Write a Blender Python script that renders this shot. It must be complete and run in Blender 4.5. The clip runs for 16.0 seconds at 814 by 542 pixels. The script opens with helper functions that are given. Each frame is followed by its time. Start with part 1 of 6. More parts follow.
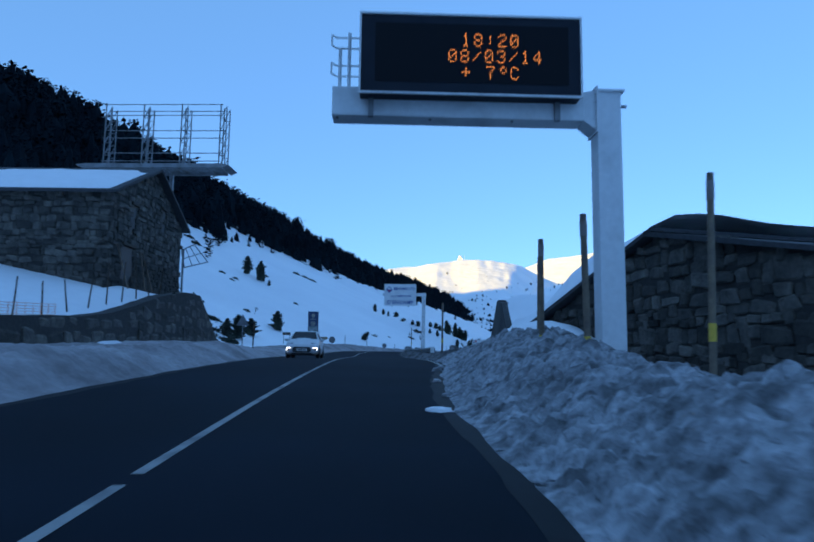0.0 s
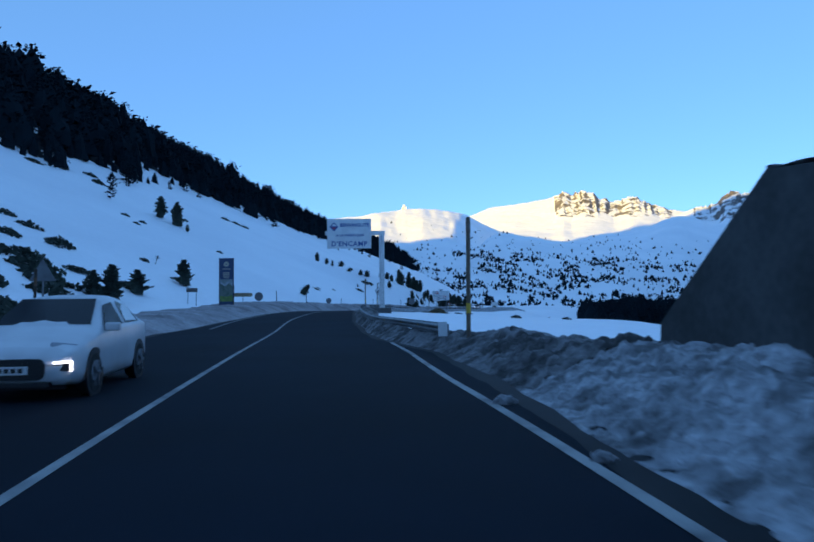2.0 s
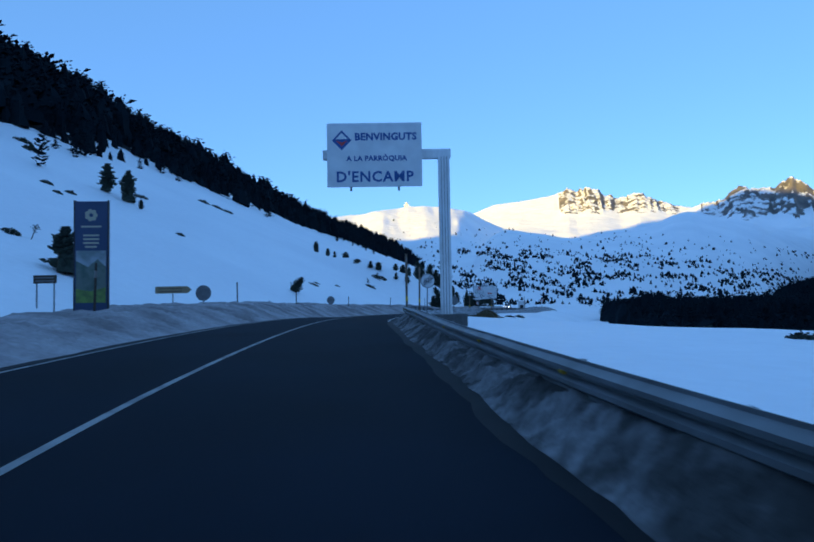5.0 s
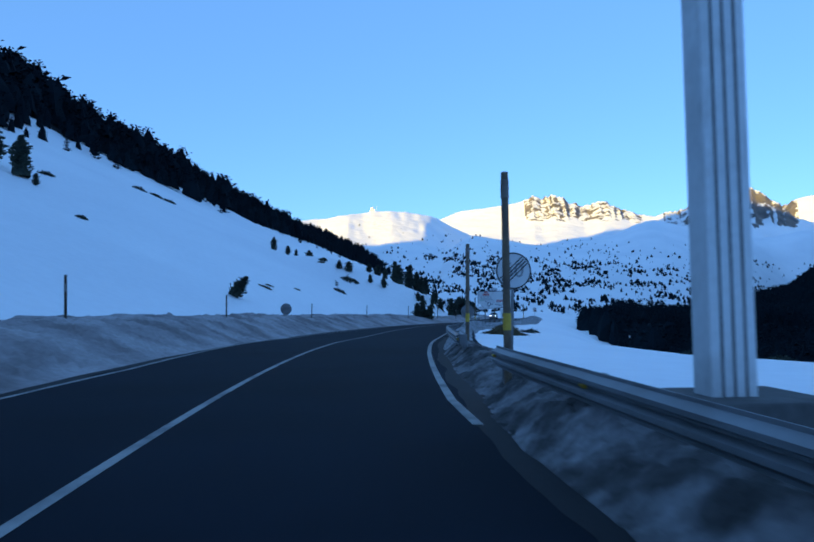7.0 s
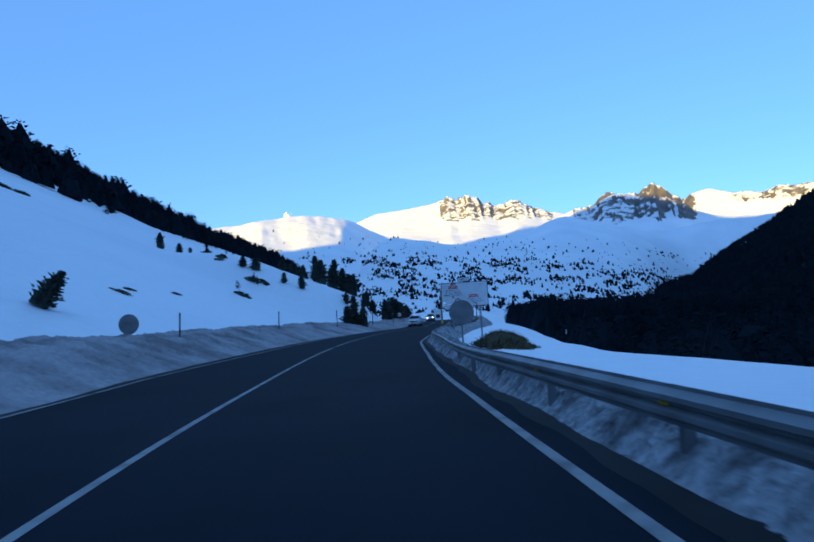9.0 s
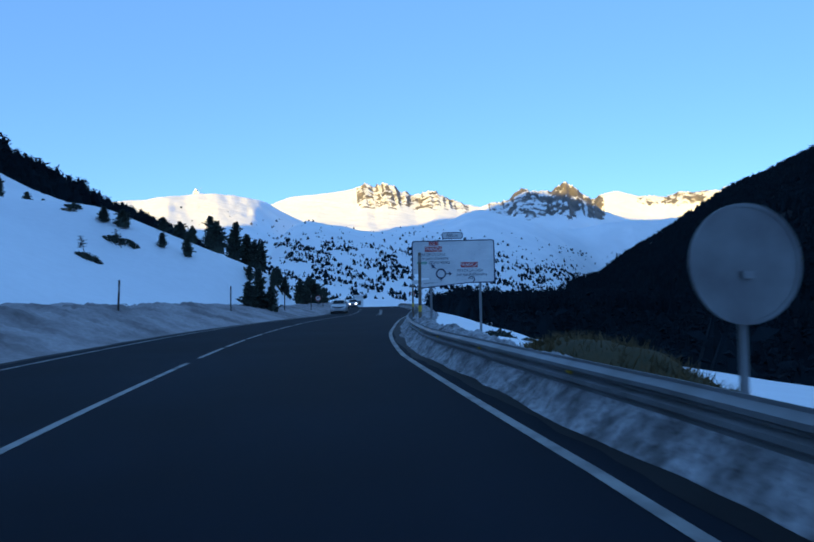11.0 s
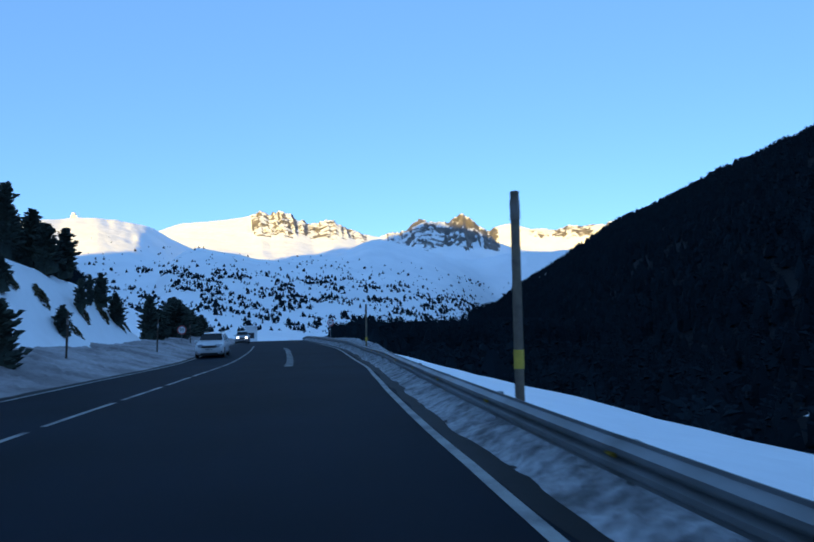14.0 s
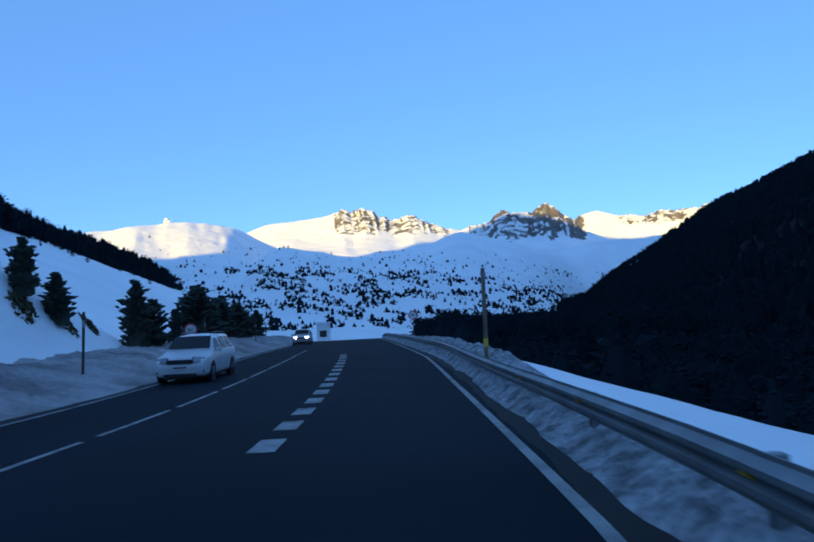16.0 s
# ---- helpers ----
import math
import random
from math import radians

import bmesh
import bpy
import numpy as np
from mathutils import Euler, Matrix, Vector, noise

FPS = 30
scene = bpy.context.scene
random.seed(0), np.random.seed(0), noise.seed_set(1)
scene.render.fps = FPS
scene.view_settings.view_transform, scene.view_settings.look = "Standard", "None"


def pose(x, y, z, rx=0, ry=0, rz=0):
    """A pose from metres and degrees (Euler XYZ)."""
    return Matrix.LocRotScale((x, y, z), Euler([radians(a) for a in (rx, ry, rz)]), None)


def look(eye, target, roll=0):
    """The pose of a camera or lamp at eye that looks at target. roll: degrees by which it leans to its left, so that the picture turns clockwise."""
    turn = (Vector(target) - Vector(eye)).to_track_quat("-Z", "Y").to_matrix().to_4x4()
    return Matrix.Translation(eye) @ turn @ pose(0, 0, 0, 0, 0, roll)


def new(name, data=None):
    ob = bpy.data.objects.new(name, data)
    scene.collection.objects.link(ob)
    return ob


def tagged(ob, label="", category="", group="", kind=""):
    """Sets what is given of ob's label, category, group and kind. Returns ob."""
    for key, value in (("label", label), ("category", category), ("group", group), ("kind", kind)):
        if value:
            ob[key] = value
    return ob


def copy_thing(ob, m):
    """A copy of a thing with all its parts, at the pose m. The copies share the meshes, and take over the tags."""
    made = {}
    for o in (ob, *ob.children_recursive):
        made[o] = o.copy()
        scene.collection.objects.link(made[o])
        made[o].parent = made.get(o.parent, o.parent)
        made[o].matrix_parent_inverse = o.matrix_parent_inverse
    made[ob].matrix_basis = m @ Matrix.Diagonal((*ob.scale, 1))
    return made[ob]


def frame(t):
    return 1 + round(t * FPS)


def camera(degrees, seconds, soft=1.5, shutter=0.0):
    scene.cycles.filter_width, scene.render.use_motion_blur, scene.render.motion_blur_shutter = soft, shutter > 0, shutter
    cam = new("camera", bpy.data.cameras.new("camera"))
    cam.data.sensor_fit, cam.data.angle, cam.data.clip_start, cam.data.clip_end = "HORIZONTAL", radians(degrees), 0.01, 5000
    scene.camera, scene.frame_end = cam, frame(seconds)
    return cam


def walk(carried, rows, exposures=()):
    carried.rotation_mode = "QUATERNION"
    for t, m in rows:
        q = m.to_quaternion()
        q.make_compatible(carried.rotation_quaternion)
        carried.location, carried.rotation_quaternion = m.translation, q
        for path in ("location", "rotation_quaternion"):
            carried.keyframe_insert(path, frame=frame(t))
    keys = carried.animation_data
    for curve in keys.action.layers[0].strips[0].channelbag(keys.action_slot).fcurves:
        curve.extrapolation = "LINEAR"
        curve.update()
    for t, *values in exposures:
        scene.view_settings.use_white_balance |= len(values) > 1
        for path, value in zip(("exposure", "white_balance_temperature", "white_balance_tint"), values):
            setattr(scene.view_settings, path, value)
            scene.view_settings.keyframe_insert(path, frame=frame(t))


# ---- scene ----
cam = camera(62.65, 16.0, soft=1.8, shutter=0.2)
PATH = [
    (0.0, pose(0.00, 0.00, 1.35, 96.98, -0.72, 0.00)),
    (0.5, pose(-0.24, 6.18, 1.63, 95.74, -0.69, -1.32)),
    (1.0, pose(-0.42, 12.41, 1.89, 95.47, -0.95, -1.88)),
    (1.5, pose(-0.55, 18.69, 2.09, 95.00, 1.62, -1.88)),
    (2.0, pose(-0.83, 24.91, 2.28, 92.74, 0.59, -4.73)),
    (2.5, pose(-1.11, 31.00, 2.36, 93.45, 0.41, -4.36)),
    (3.0, pose(-1.45, 36.92, 2.38, 92.01, -0.19, -3.53)),
    (3.5, pose(-1.69, 42.81, 2.33, 93.28, -0.48, -3.33)),
    (4.0, pose(-1.88, 48.66, 2.32, 94.10, 0.33, -2.19)),
    (4.5, pose(-1.96, 54.62, 2.32, 92.62, 1.15, -3.80)),
    (5.0, pose(-2.09, 60.61, 2.39, 92.69, 0.98, -4.59)),
    (5.5, pose(-2.21, 66.61, 2.51, 92.78, 0.82, -5.37)),
    (6.0, pose(-2.30, 72.59, 2.63, 92.90, 0.70, -6.14)),
    (6.5, pose(-2.31, 78.54, 2.74, 93.03, 0.62, -6.90)),
    (7.0, pose(-2.21, 84.41, 2.80, 93.17, 0.60, -7.66)),
    (7.5, pose(-1.94, 90.19, 2.85, 93.83, 3.65, -8.17)),
    (8.0, pose(-1.41, 96.06, 2.87, 92.73, 3.68, -10.42)),
    (8.5, pose(-0.80, 101.86, 2.81, 92.40, 1.82, -13.07)),
    (9.0, pose(-0.00, 107.55, 2.75, 93.28, 3.38, -14.56)),
    (9.5, pose(0.94, 113.10, 2.70, 93.00, 3.23, -16.77)),
    (10.0, pose(1.95, 118.49, 2.58, 92.63, 2.48, -18.56)),
    (10.5, pose(3.03, 123.77, 2.44, 92.28, 1.77, -20.34)),
    (11.0, pose(4.23, 129.02, 2.31, 91.95, 1.11, -22.10)),
    (11.5, pose(5.58, 134.28, 2.26, 91.67, 0.50, -23.82)),
    (12.0, pose(7.10, 139.62, 2.27, 91.43, -0.05, -25.51)),
    (12.5, pose(8.84, 145.09, 2.23, 94.97, 1.35, -24.39)),
    (13.0, pose(10.73, 150.57, 2.16, 94.90, 0.55, -26.77)),
    (13.5, pose(12.70, 155.87, 2.09, 95.08, 1.58, -28.96)),
    (14.0, pose(14.81, 160.93, 2.10, 94.40, 1.38, -30.94)),
    (14.5, pose(16.92, 165.83, 1.98, 93.41, 3.77, -29.96)),
    (15.0, pose(19.24, 170.58, 2.01, 94.72, 3.16, -27.88)),
    (15.5, pose(21.36, 175.23, 1.94, 95.14, 4.27, -27.37)),
    (16.0, pose(23.61, 179.89, 1.90, 94.19, 2.76, -23.73)),
]
walk(cam, PATH, exposures=[(0.0, 1.6, 5800, 17), (1.5, 1.52, 5750, 17), (4.5, 1.52, 5650, 17), (7.0, 1.57, 5600, 18), (8.0, 1.52, 5500, 19), (9.5, 1.5, 5480, 20), (12.0, 1.6, 5900, 18), (14.5, 1.6, 5900, 18), (15.0, 1.42, 5750, 19), (15.5, 1.25, 5450, 20), (16.0, 1.38, 5500, 20)])

# ---------------------------------------------------------------- world and sun
SUN_AZ, SUN_EL = radians(-135), radians(7.5)
world = bpy.data.worlds.new("world")
scene.world = world
world.use_nodes = True
sky = world.node_tree.nodes.new("ShaderNodeTexSky")
sky.sky_type, sky.sun_disc = "NISHITA", False
sky.sun_elevation, sky.sun_rotation = SUN_EL, SUN_AZ
sky.altitude, sky.air_density, sky.dust_density, sky.ozone_density = 2000, 1.0, 1.0, 3.2
back = world.node_tree.nodes["Background"]
back.inputs["Strength"].default_value = 0.11
haze = world.node_tree.nodes.new("ShaderNodeMix")
haze.data_type = "RGBA"
haze.inputs[0].default_value, haze.inputs[7].default_value = 0.5, (0.74, 1.68, 2.8, 1)
world.node_tree.links.new(sky.outputs[0], haze.inputs[6])
world.node_tree.links.new(haze.outputs[2], back.inputs["Color"])
sun_dir = Vector((math.sin(SUN_AZ) * math.cos(SUN_EL), math.cos(SUN_AZ) * math.cos(SUN_EL), math.sin(SUN_EL)))
sun = new("sun", bpy.data.lights.new("sun", "SUN"))
sun.data.energy, sun.data.angle, sun.data.color = 3.6, radians(0.5), (1.0, 0.66, 0.06)
sun.matrix_world = look(sun_dir * 200, (0, 0, 0))


# ---------------------------------------------------------------- materials
def mat(name, base, rough=0.6, metal=0.0, second=None, scale=2.0, contrast=(0.35, 0.65), fine=0.0, fine_scale=40.0,
        bump=0.0, bump_scale=20.0, bump_dist=0.02, per_object=0.0, emit=None, spec=0.5):
    """A surface with two scales of variation: patches of a second colour, and fine grain."""
    m = bpy.data.materials.new(name)
    m.use_nodes = True
    nt = m.node_tree
    bsdf = nt.nodes["Principled BSDF"]
    bsdf.inputs["Roughness"].default_value = rough
    bsdf.inputs["Metallic"].default_value = metal
    bsdf.inputs["Specular IOR Level"].default_value = spec
    bsdf.inputs["Base Color"].default_value = (*base, 1)
    tc = nt.nodes.new("ShaderNodeTexCoord")
    geo = nt.nodes.new("ShaderNodeNewGeometry")
    out = None
    if second:
        n = nt.nodes.new("ShaderNodeTexNoise")
        n.inputs["Scale"].default_value, n.inputs["Detail"].default_value = scale, 6
        nt.links.new(geo.outputs["Position"], n.inputs["Vector"])
        r = nt.nodes.new("ShaderNodeMapRange")
        r.inputs["From Min"].default_value, r.inputs["From Max"].default_value = contrast
        nt.links.new(n.outputs["Fac"], r.inputs["Value"])
        mix = nt.nodes.new("ShaderNodeMix")
        mix.data_type = "RGBA"
        mix.inputs[6].default_value, mix.inputs[7].default_value = (*base, 1), (*second, 1)
        nt.links.new(r.outputs[0], mix.inputs[0])
        out = mix.outputs[2]
    if fine or per_object:
        n = nt.nodes.new("ShaderNodeTexNoise")
        n.inputs["Scale"].default_value, n.inputs["Detail"].default_value = fine_scale, 4
        nt.links.new(geo.outputs["Position"], n.inputs["Vector"])
        hsv = nt.nodes.new("ShaderNodeHueSaturation")
        r = nt.nodes.new("ShaderNodeMapRange")
        r.inputs["From Min"].default_value, r.inputs["From Max"].default_value = 0.25, 0.75
        r.inputs["To Min"].default_value, r.inputs["To Max"].default_value = 1 - fine, 1 + fine
        nt.links.new(n.outputs["Fac"], r.inputs["Value"])
        value = r.outputs[0]
        if per_object:
            info = nt.nodes.new("ShaderNodeObjectInfo")
            q = nt.nodes.new("ShaderNodeMapRange")
            q.inputs["To Min"].default_value, q.inputs["To Max"].default_value = 1 - per_object, 1 + per_object
            nt.links.new(info.outputs["Random"], q.inputs["Value"])
            mul = nt.nodes.new("ShaderNodeMath")
            mul.operation = "MULTIPLY"
            nt.links.new(value, mul.inputs[0])
            nt.links.new(q.outputs[0], mul.inputs[1])
            value = mul.outputs[0]
        nt.links.new(value, hsv.inputs["Value"])
        if out:
            nt.links.new(out, hsv.inputs["Color"])
        else:
            hsv.inputs["Color"].default_value = (*base, 1)
        out = hsv.outputs[0]
    if out:
        nt.links.new(out, bsdf.inputs["Base Color"])
    if bump:
        n = nt.nodes.new("ShaderNodeTexNoise")
        n.inputs["Scale"].default_value, n.inputs["Detail"].default_value = bump_scale, 5
        nt.links.new(geo.outputs["Position"], n.inputs["Vector"])
        b = nt.nodes.new("ShaderNodeBump")
        b.inputs["Strength"].default_value, b.inputs["Distance"].default_value = bump, bump_dist
        nt.links.new(n.outputs["Fac"], b.inputs["Height"])
        nt.links.new(b.outputs["Normal"], bsdf.inputs["Normal"])
    if emit:
        bsdf.inputs["Emission Color"].default_value = (*emit[0], 1)
        bsdf.inputs["Emission Strength"].default_value = emit[1]
    return m


SNOW = mat("snow", (0.9, 0.9, 0.92), 0.55, second=(0.84, 0.84, 0.87), scale=0.05, fine=0.03, fine_scale=1.5, bump=0.35, bump_scale=0.6, bump_dist=0.5)
FARSNOW = mat("mountain_snow", (0.9, 0.9, 0.92), 0.6, second=(0.82, 0.83, 0.86), scale=0.012, bump=0.5, bump_scale=0.04, bump_dist=5.0)


def crag_material():
    """Grey rock where the face is steep, snow on the ledges."""
    m = mat("mountain_crag", (0.09, 0.085, 0.085), 0.9, second=(0.19, 0.165, 0.15), scale=0.03, contrast=(0.35, 0.65), bump=0.9, bump_scale=0.05, bump_dist=10.0)
    nt = m.node_tree
    bsdf = nt.nodes["Principled BSDF"]
    rock = bsdf.inputs["Base Color"].links[0].from_socket
    geo = nt.nodes.new("ShaderNodeNewGeometry")
    xyz = nt.nodes.new("ShaderNodeSeparateXYZ")
    nt.links.new(geo.outputs["Normal"], xyz.inputs[0])
    n = nt.nodes.new("ShaderNodeTexNoise")
    n.inputs["Scale"].default_value, n.inputs["Detail"].default_value = 0.035, 7
    stretch_up = nt.nodes.new("ShaderNodeMapping")
    stretch_up.inputs["Scale"].default_value = (1.0, 1.0, 0.45)
    nt.links.new(geo.outputs["Position"], stretch_up.inputs["Vector"])
    nt.links.new(stretch_up.outputs[0], n.inputs["Vector"])
    add = nt.nodes.new("ShaderNodeMath")
    add.operation = "MULTIPLY_ADD"
    add.inputs[1].default_value = 1.1
    nt.links.new(n.outputs["Fac"], add.inputs[0])
    nt.links.new(xyz.outputs["Z"], add.inputs[2])
    r = nt.nodes.new("ShaderNodeMapRange")
    r.inputs["From Min"].default_value, r.inputs["From Max"].default_value = 1.35, 1.46
    nt.links.new(add.outputs[0], r.inputs["Value"])
    mix = nt.nodes.new("ShaderNodeMix")
    mix.data_type = "RGBA"
    nt.links.new(r.outputs[0], mix.inputs[0])
    nt.links.new(rock, mix.inputs[6])
    mix.inputs[7].default_value = (0.82, 0.82, 0.84, 1)
    nt.links.new(mix.outputs[2], bsdf.inputs["Base Color"])
    return m


ROCK = crag_material()
BANK = mat("ploughed_snow", (0.37, 0.37, 0.39), 0.75, second=(0.12, 0.12, 0.126), scale=2.4, contrast=(0.42, 0.66), fine=0.5, fine_scale=8.0, bump=1.0, bump_scale=8.0, bump_dist=0.14)
DIRTY = mat("dirty_snow", (0.17, 0.165, 0.17), 0.85, second=(0.035, 0.034, 0.034), scale=1.3, contrast=(0.42, 0.56), fine=0.5, fine_scale=6.0, bump=1.0, bump_scale=4.0, bump_dist=0.12)
ROADSIDE = mat("roadside_snow", (0.36, 0.325, 0.33), 0.8, second=(0.17, 0.145, 0.145), scale=0.45, contrast=(0.38, 0.64), fine=0.2, fine_scale=6.0, bump=0.6, bump_scale=3.0, bump_dist=0.08)
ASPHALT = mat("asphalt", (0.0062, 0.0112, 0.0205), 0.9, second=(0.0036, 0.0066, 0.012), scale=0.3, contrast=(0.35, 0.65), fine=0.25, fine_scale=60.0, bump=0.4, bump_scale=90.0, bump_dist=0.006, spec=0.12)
PAINT = mat("road_paint", (0.3, 0.3, 0.29), 0.75, second=(0.1, 0.1, 0.105), scale=1.6, contrast=(0.45, 0.7), fine=0.15, fine_scale=30)
STONE = mat("field_stone", (0.055, 0.05, 0.044), 0.9, second=(0.11, 0.098, 0.082), scale=2.2, contrast=(0.4, 0.65), fine=0.3, fine_scale=14, bump=0.8, bump_scale=9, bump_dist=0.05, per_object=0.55)
MORTAR = mat("mortar", (0.035, 0.032, 0.03), 0.95, fine=0.3, fine_scale=10, bump=0.6, bump_scale=8, bump_dist=0.04)
SLATE = mat("dark_slate", (0.045, 0.045, 0.05), 0.8, fine=0.3, fine_scale=6, bump=0.5, bump_scale=5)
DARKWOOD = mat("dark_wood", (0.05, 0.035, 0.025), 0.8, fine=0.3, fine_scale=8, bump=0.4, bump_scale=12)
CONCRETE = mat("weathered_concrete", (0.1, 0.1, 0.1), 0.9, second=(0.05, 0.05, 0.05), scale=0.6, fine=0.2, fine_scale=8, bump=0.5, bump_scale=6)
STEEL = mat("galvanised_steel", (0.24, 0.25, 0.265), 0.55, 0.5, second=(0.16, 0.165, 0.17), scale=1.5, fine=0.08, fine_scale=12)
RUST = mat("rusty_steel", (0.17, 0.1, 0.06), 0.8, 0.3, second=(0.3, 0.3, 0.3), scale=2.0)
LATTICE = mat("grey_lattice_steel", (0.3, 0.31, 0.33), 0.6, 0.3, second=(0.2, 0.2, 0.2), scale=2.0)
WHITEPAINT = mat("white_painted_steel", (0.72, 0.73, 0.74), 0.5, second=(0.5, 0.5, 0.5), scale=1.2, contrast=(0.5, 0.8), fine=0.06, fine_scale=9)
BARK = mat("pine_bark", (0.07, 0.05, 0.035), 0.95, fine=0.3, fine_scale=10, bump=0.6, bump_scale=14)
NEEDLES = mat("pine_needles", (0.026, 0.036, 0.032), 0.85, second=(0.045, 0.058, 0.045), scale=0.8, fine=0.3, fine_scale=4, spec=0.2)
# the same needles for the far woods, with blue shade put into the colour
SHADENEEDLES = mat("shaded_pine_needles", (0.011, 0.019, 0.025), 0.95, second=(0.007, 0.012, 0.017), scale=0.05, spec=0.04)
# near-black ground under the pines; the canopy's shade is put into the colour
WOODSHADE = mat("wood_floor_shade", (0.011, 0.013, 0.016), 0.95, second=(0.007, 0.009, 0.011), scale=0.1, fine=0.3, fine_scale=1.0, spec=0.1)
SCRUB = mat("dry_scrub", (0.075, 0.062, 0.035), 0.9, second=(0.05, 0.05, 0.03), scale=3, spec=0.1)
POLE = mat("weathered_wood_pole", (0.2, 0.15, 0.1), 0.85, second=(0.13, 0.1, 0.08), scale=3, fine=0.2, fine_scale=20)
YELLOW = mat("faded_yellow_paint", (0.62, 0.42, 0.05), 0.6, fine=0.15, fine_scale=15)
RED = mat("faded_red_paint", (0.45, 0.05, 0.05), 0.55, fine=0.12, fine_scale=15)
BLACK = mat("black_paint", (0.015, 0.015, 0.018), 0.5)
SIGNWHITE = mat("white_sign_sheet", (0.72, 0.73, 0.74), 0.5, second=(0.62, 0.63, 0.65), scale=1.4)
SIGNGREY = mat("grey_sign_back", (0.2, 0.21, 0.22), 0.5, 0.4, second=(0.13, 0.13, 0.14), scale=2)
SIGNGREEN = mat("green_sign_paint", (0.03, 0.3, 0.2), 0.5)
ORANGE_NET = mat("orange_net", (0.75, 0.25, 0.1), 0.8)


# ---------------------------------------------------------------- the road's line
LINE_X = [-1.2, -1.65, -2.13, -2.61, -3.08, -3.81, -4.38, -4.83, -4.33, -3.39, -1.65, 0.78, 4.07, 8.09, 13.28, 19.38, 25.09, 30.47, 35.38, 40.34, 45.3, 50.3, 55.4, 60.6, 66.0, 71.6]
LINE_Z = [-1.2, -0.6, 0.0, 0.6, 0.98, 0.99, 0.99, 1.23, 1.46, 1.5, 1.36, 1.04, 0.91, 0.78, 0.67, 0.5, 0.23, 0.2, 0.13, -0.01, -0.17, -0.35, -0.8, -1.4, -2.2, -3.2]
STEP = 14.0


def spline(values, y):
    u = np.clip((np.asarray(y, float) + 2 * STEP) / STEP, 0, len(values) - 1.001)
    i = u.astype(int)
    t = u - i
    v = np.array(values)
    a, b, c, d = (v[np.clip(i + k, 0, len(v) - 1)] for k in (-1, 0, 1, 2))
    return b + 0.5 * t * (c - a + t * (2 * a - 5 * b + 4 * c - d + t * (3 * (b - c) + d - a)))


LY = np.arange(-28.0, 321.0, 0.5)
LX, LZ = spline(LINE_X, LY), spline(LINE_Z, LY)
LT = np.gradient(LX, LY)
LS = np.concatenate([[0], np.cumsum(np.hypot(np.diff(LX), np.diff(LY)))])
LS -= np.interp(0, LY, LS)


def along(s, o, h=0.0):
    """World places at s metres along the road, o metres to the right of its centre line, h above the asphalt."""
    s, o = np.asarray(s, float), np.asarray(o, float)
    y, x, k = np.interp(s, LS, LY), np.interp(s, LS, LX), np.interp(s, LS, LT)
    n = np.hypot(k, 1)
    return np.stack(np.broadcast_arrays(x + o / n, y - o * k / n, np.interp(s, LS, LZ) + h), -1)


def heading(s):
    """The road's compass angle at s, in degrees clockwise from +y."""
    return math.degrees(math.atan(float(np.interp(s, LS, LT))))


def road_coords(x, y):
    """s and o of many places (flat arrays)."""
    s, o = np.empty(len(x)), np.empty(len(x))
    step = 4
    px, py, ps, pt = LX[::step], LY[::step], LS[::step], LT[::step]
    for i in range(0, len(x), 20000):
        d = (x[i:i + 20000, None] - px) ** 2 + (y[i:i + 20000, None] - py) ** 2
        j = d.argmin(1)
        n = np.hypot(pt[j], 1)
        dx, dy = x[i:i + 20000] - px[j], y[i:i + 20000] - py[j]
        s[i:i + 20000] = ps[j] + (dx * pt[j] + dy) / n
        o[i:i + 20000] = (dx - dy * pt[j]) / n
    return s, o


# edges of things along the road: (s, o) pairs
RIGHT_LINE = ((-30, 4.0), (30, 4.2), (36, 4.28), (42, 4.5), (47, 4.5), (70, 3.8), (94, 3.4), (105, 3.8), (112, 4.1), (120, 4.5), (128, 4.75), (135, 4.9), (146, 4.85), (157, 5.26), (163, 5.53), (171, 5.72), (180, 5.75), (185, 5.85), (190, 6.08), (200, 6.32), (215, 6.6), (330, 6.6))
LEFT_LINE = ((-30, -3.5), (70, -3.5), (100, -3.2), (116, -4.1), (130, -4.5), (145, -3.75), (160, -3.5), (180, -2.75), (220, -2.8), (330, -2.9))
RIGHT_TOE = ((-30, 3.4), (5, 3.4), (10, 3.2), (17, 3.55), (24, 4.2), (30, 4.55), (34, 4.9), (38, 5.1), (42, 5.25), (45, 4.85), (50, 4.3), (60, 4.17), (72, 4.3), (90, 3.6), (100, 4.05), (106, 4.3), (113, 4.67), (119, 5.02), (127, 5.4), (135, 5.4), (147, 5.25), (155, 5.55), (163, 5.82), (170, 6.0), (180, 6.08), (186, 6.2), (192, 6.48), (204, 6.9), (215, 7.0), (330, 7.0))
LEFT_TOE = ((-30, -3.9), (10, -3.8), (30, -3.6), (42, -4.5), (56, -5.2), (63, -4.4), (72, -3.85), (97, -3.55), (108, -3.8), (121, -4.45), (130, -4.95), (138, -4.7), (160, -4.1), (172, -3.4), (185, -3.1), (330, -3.2))


def curve(table, s):
    return np.interp(s, [p[0] for p in table], [p[1] for p in table])


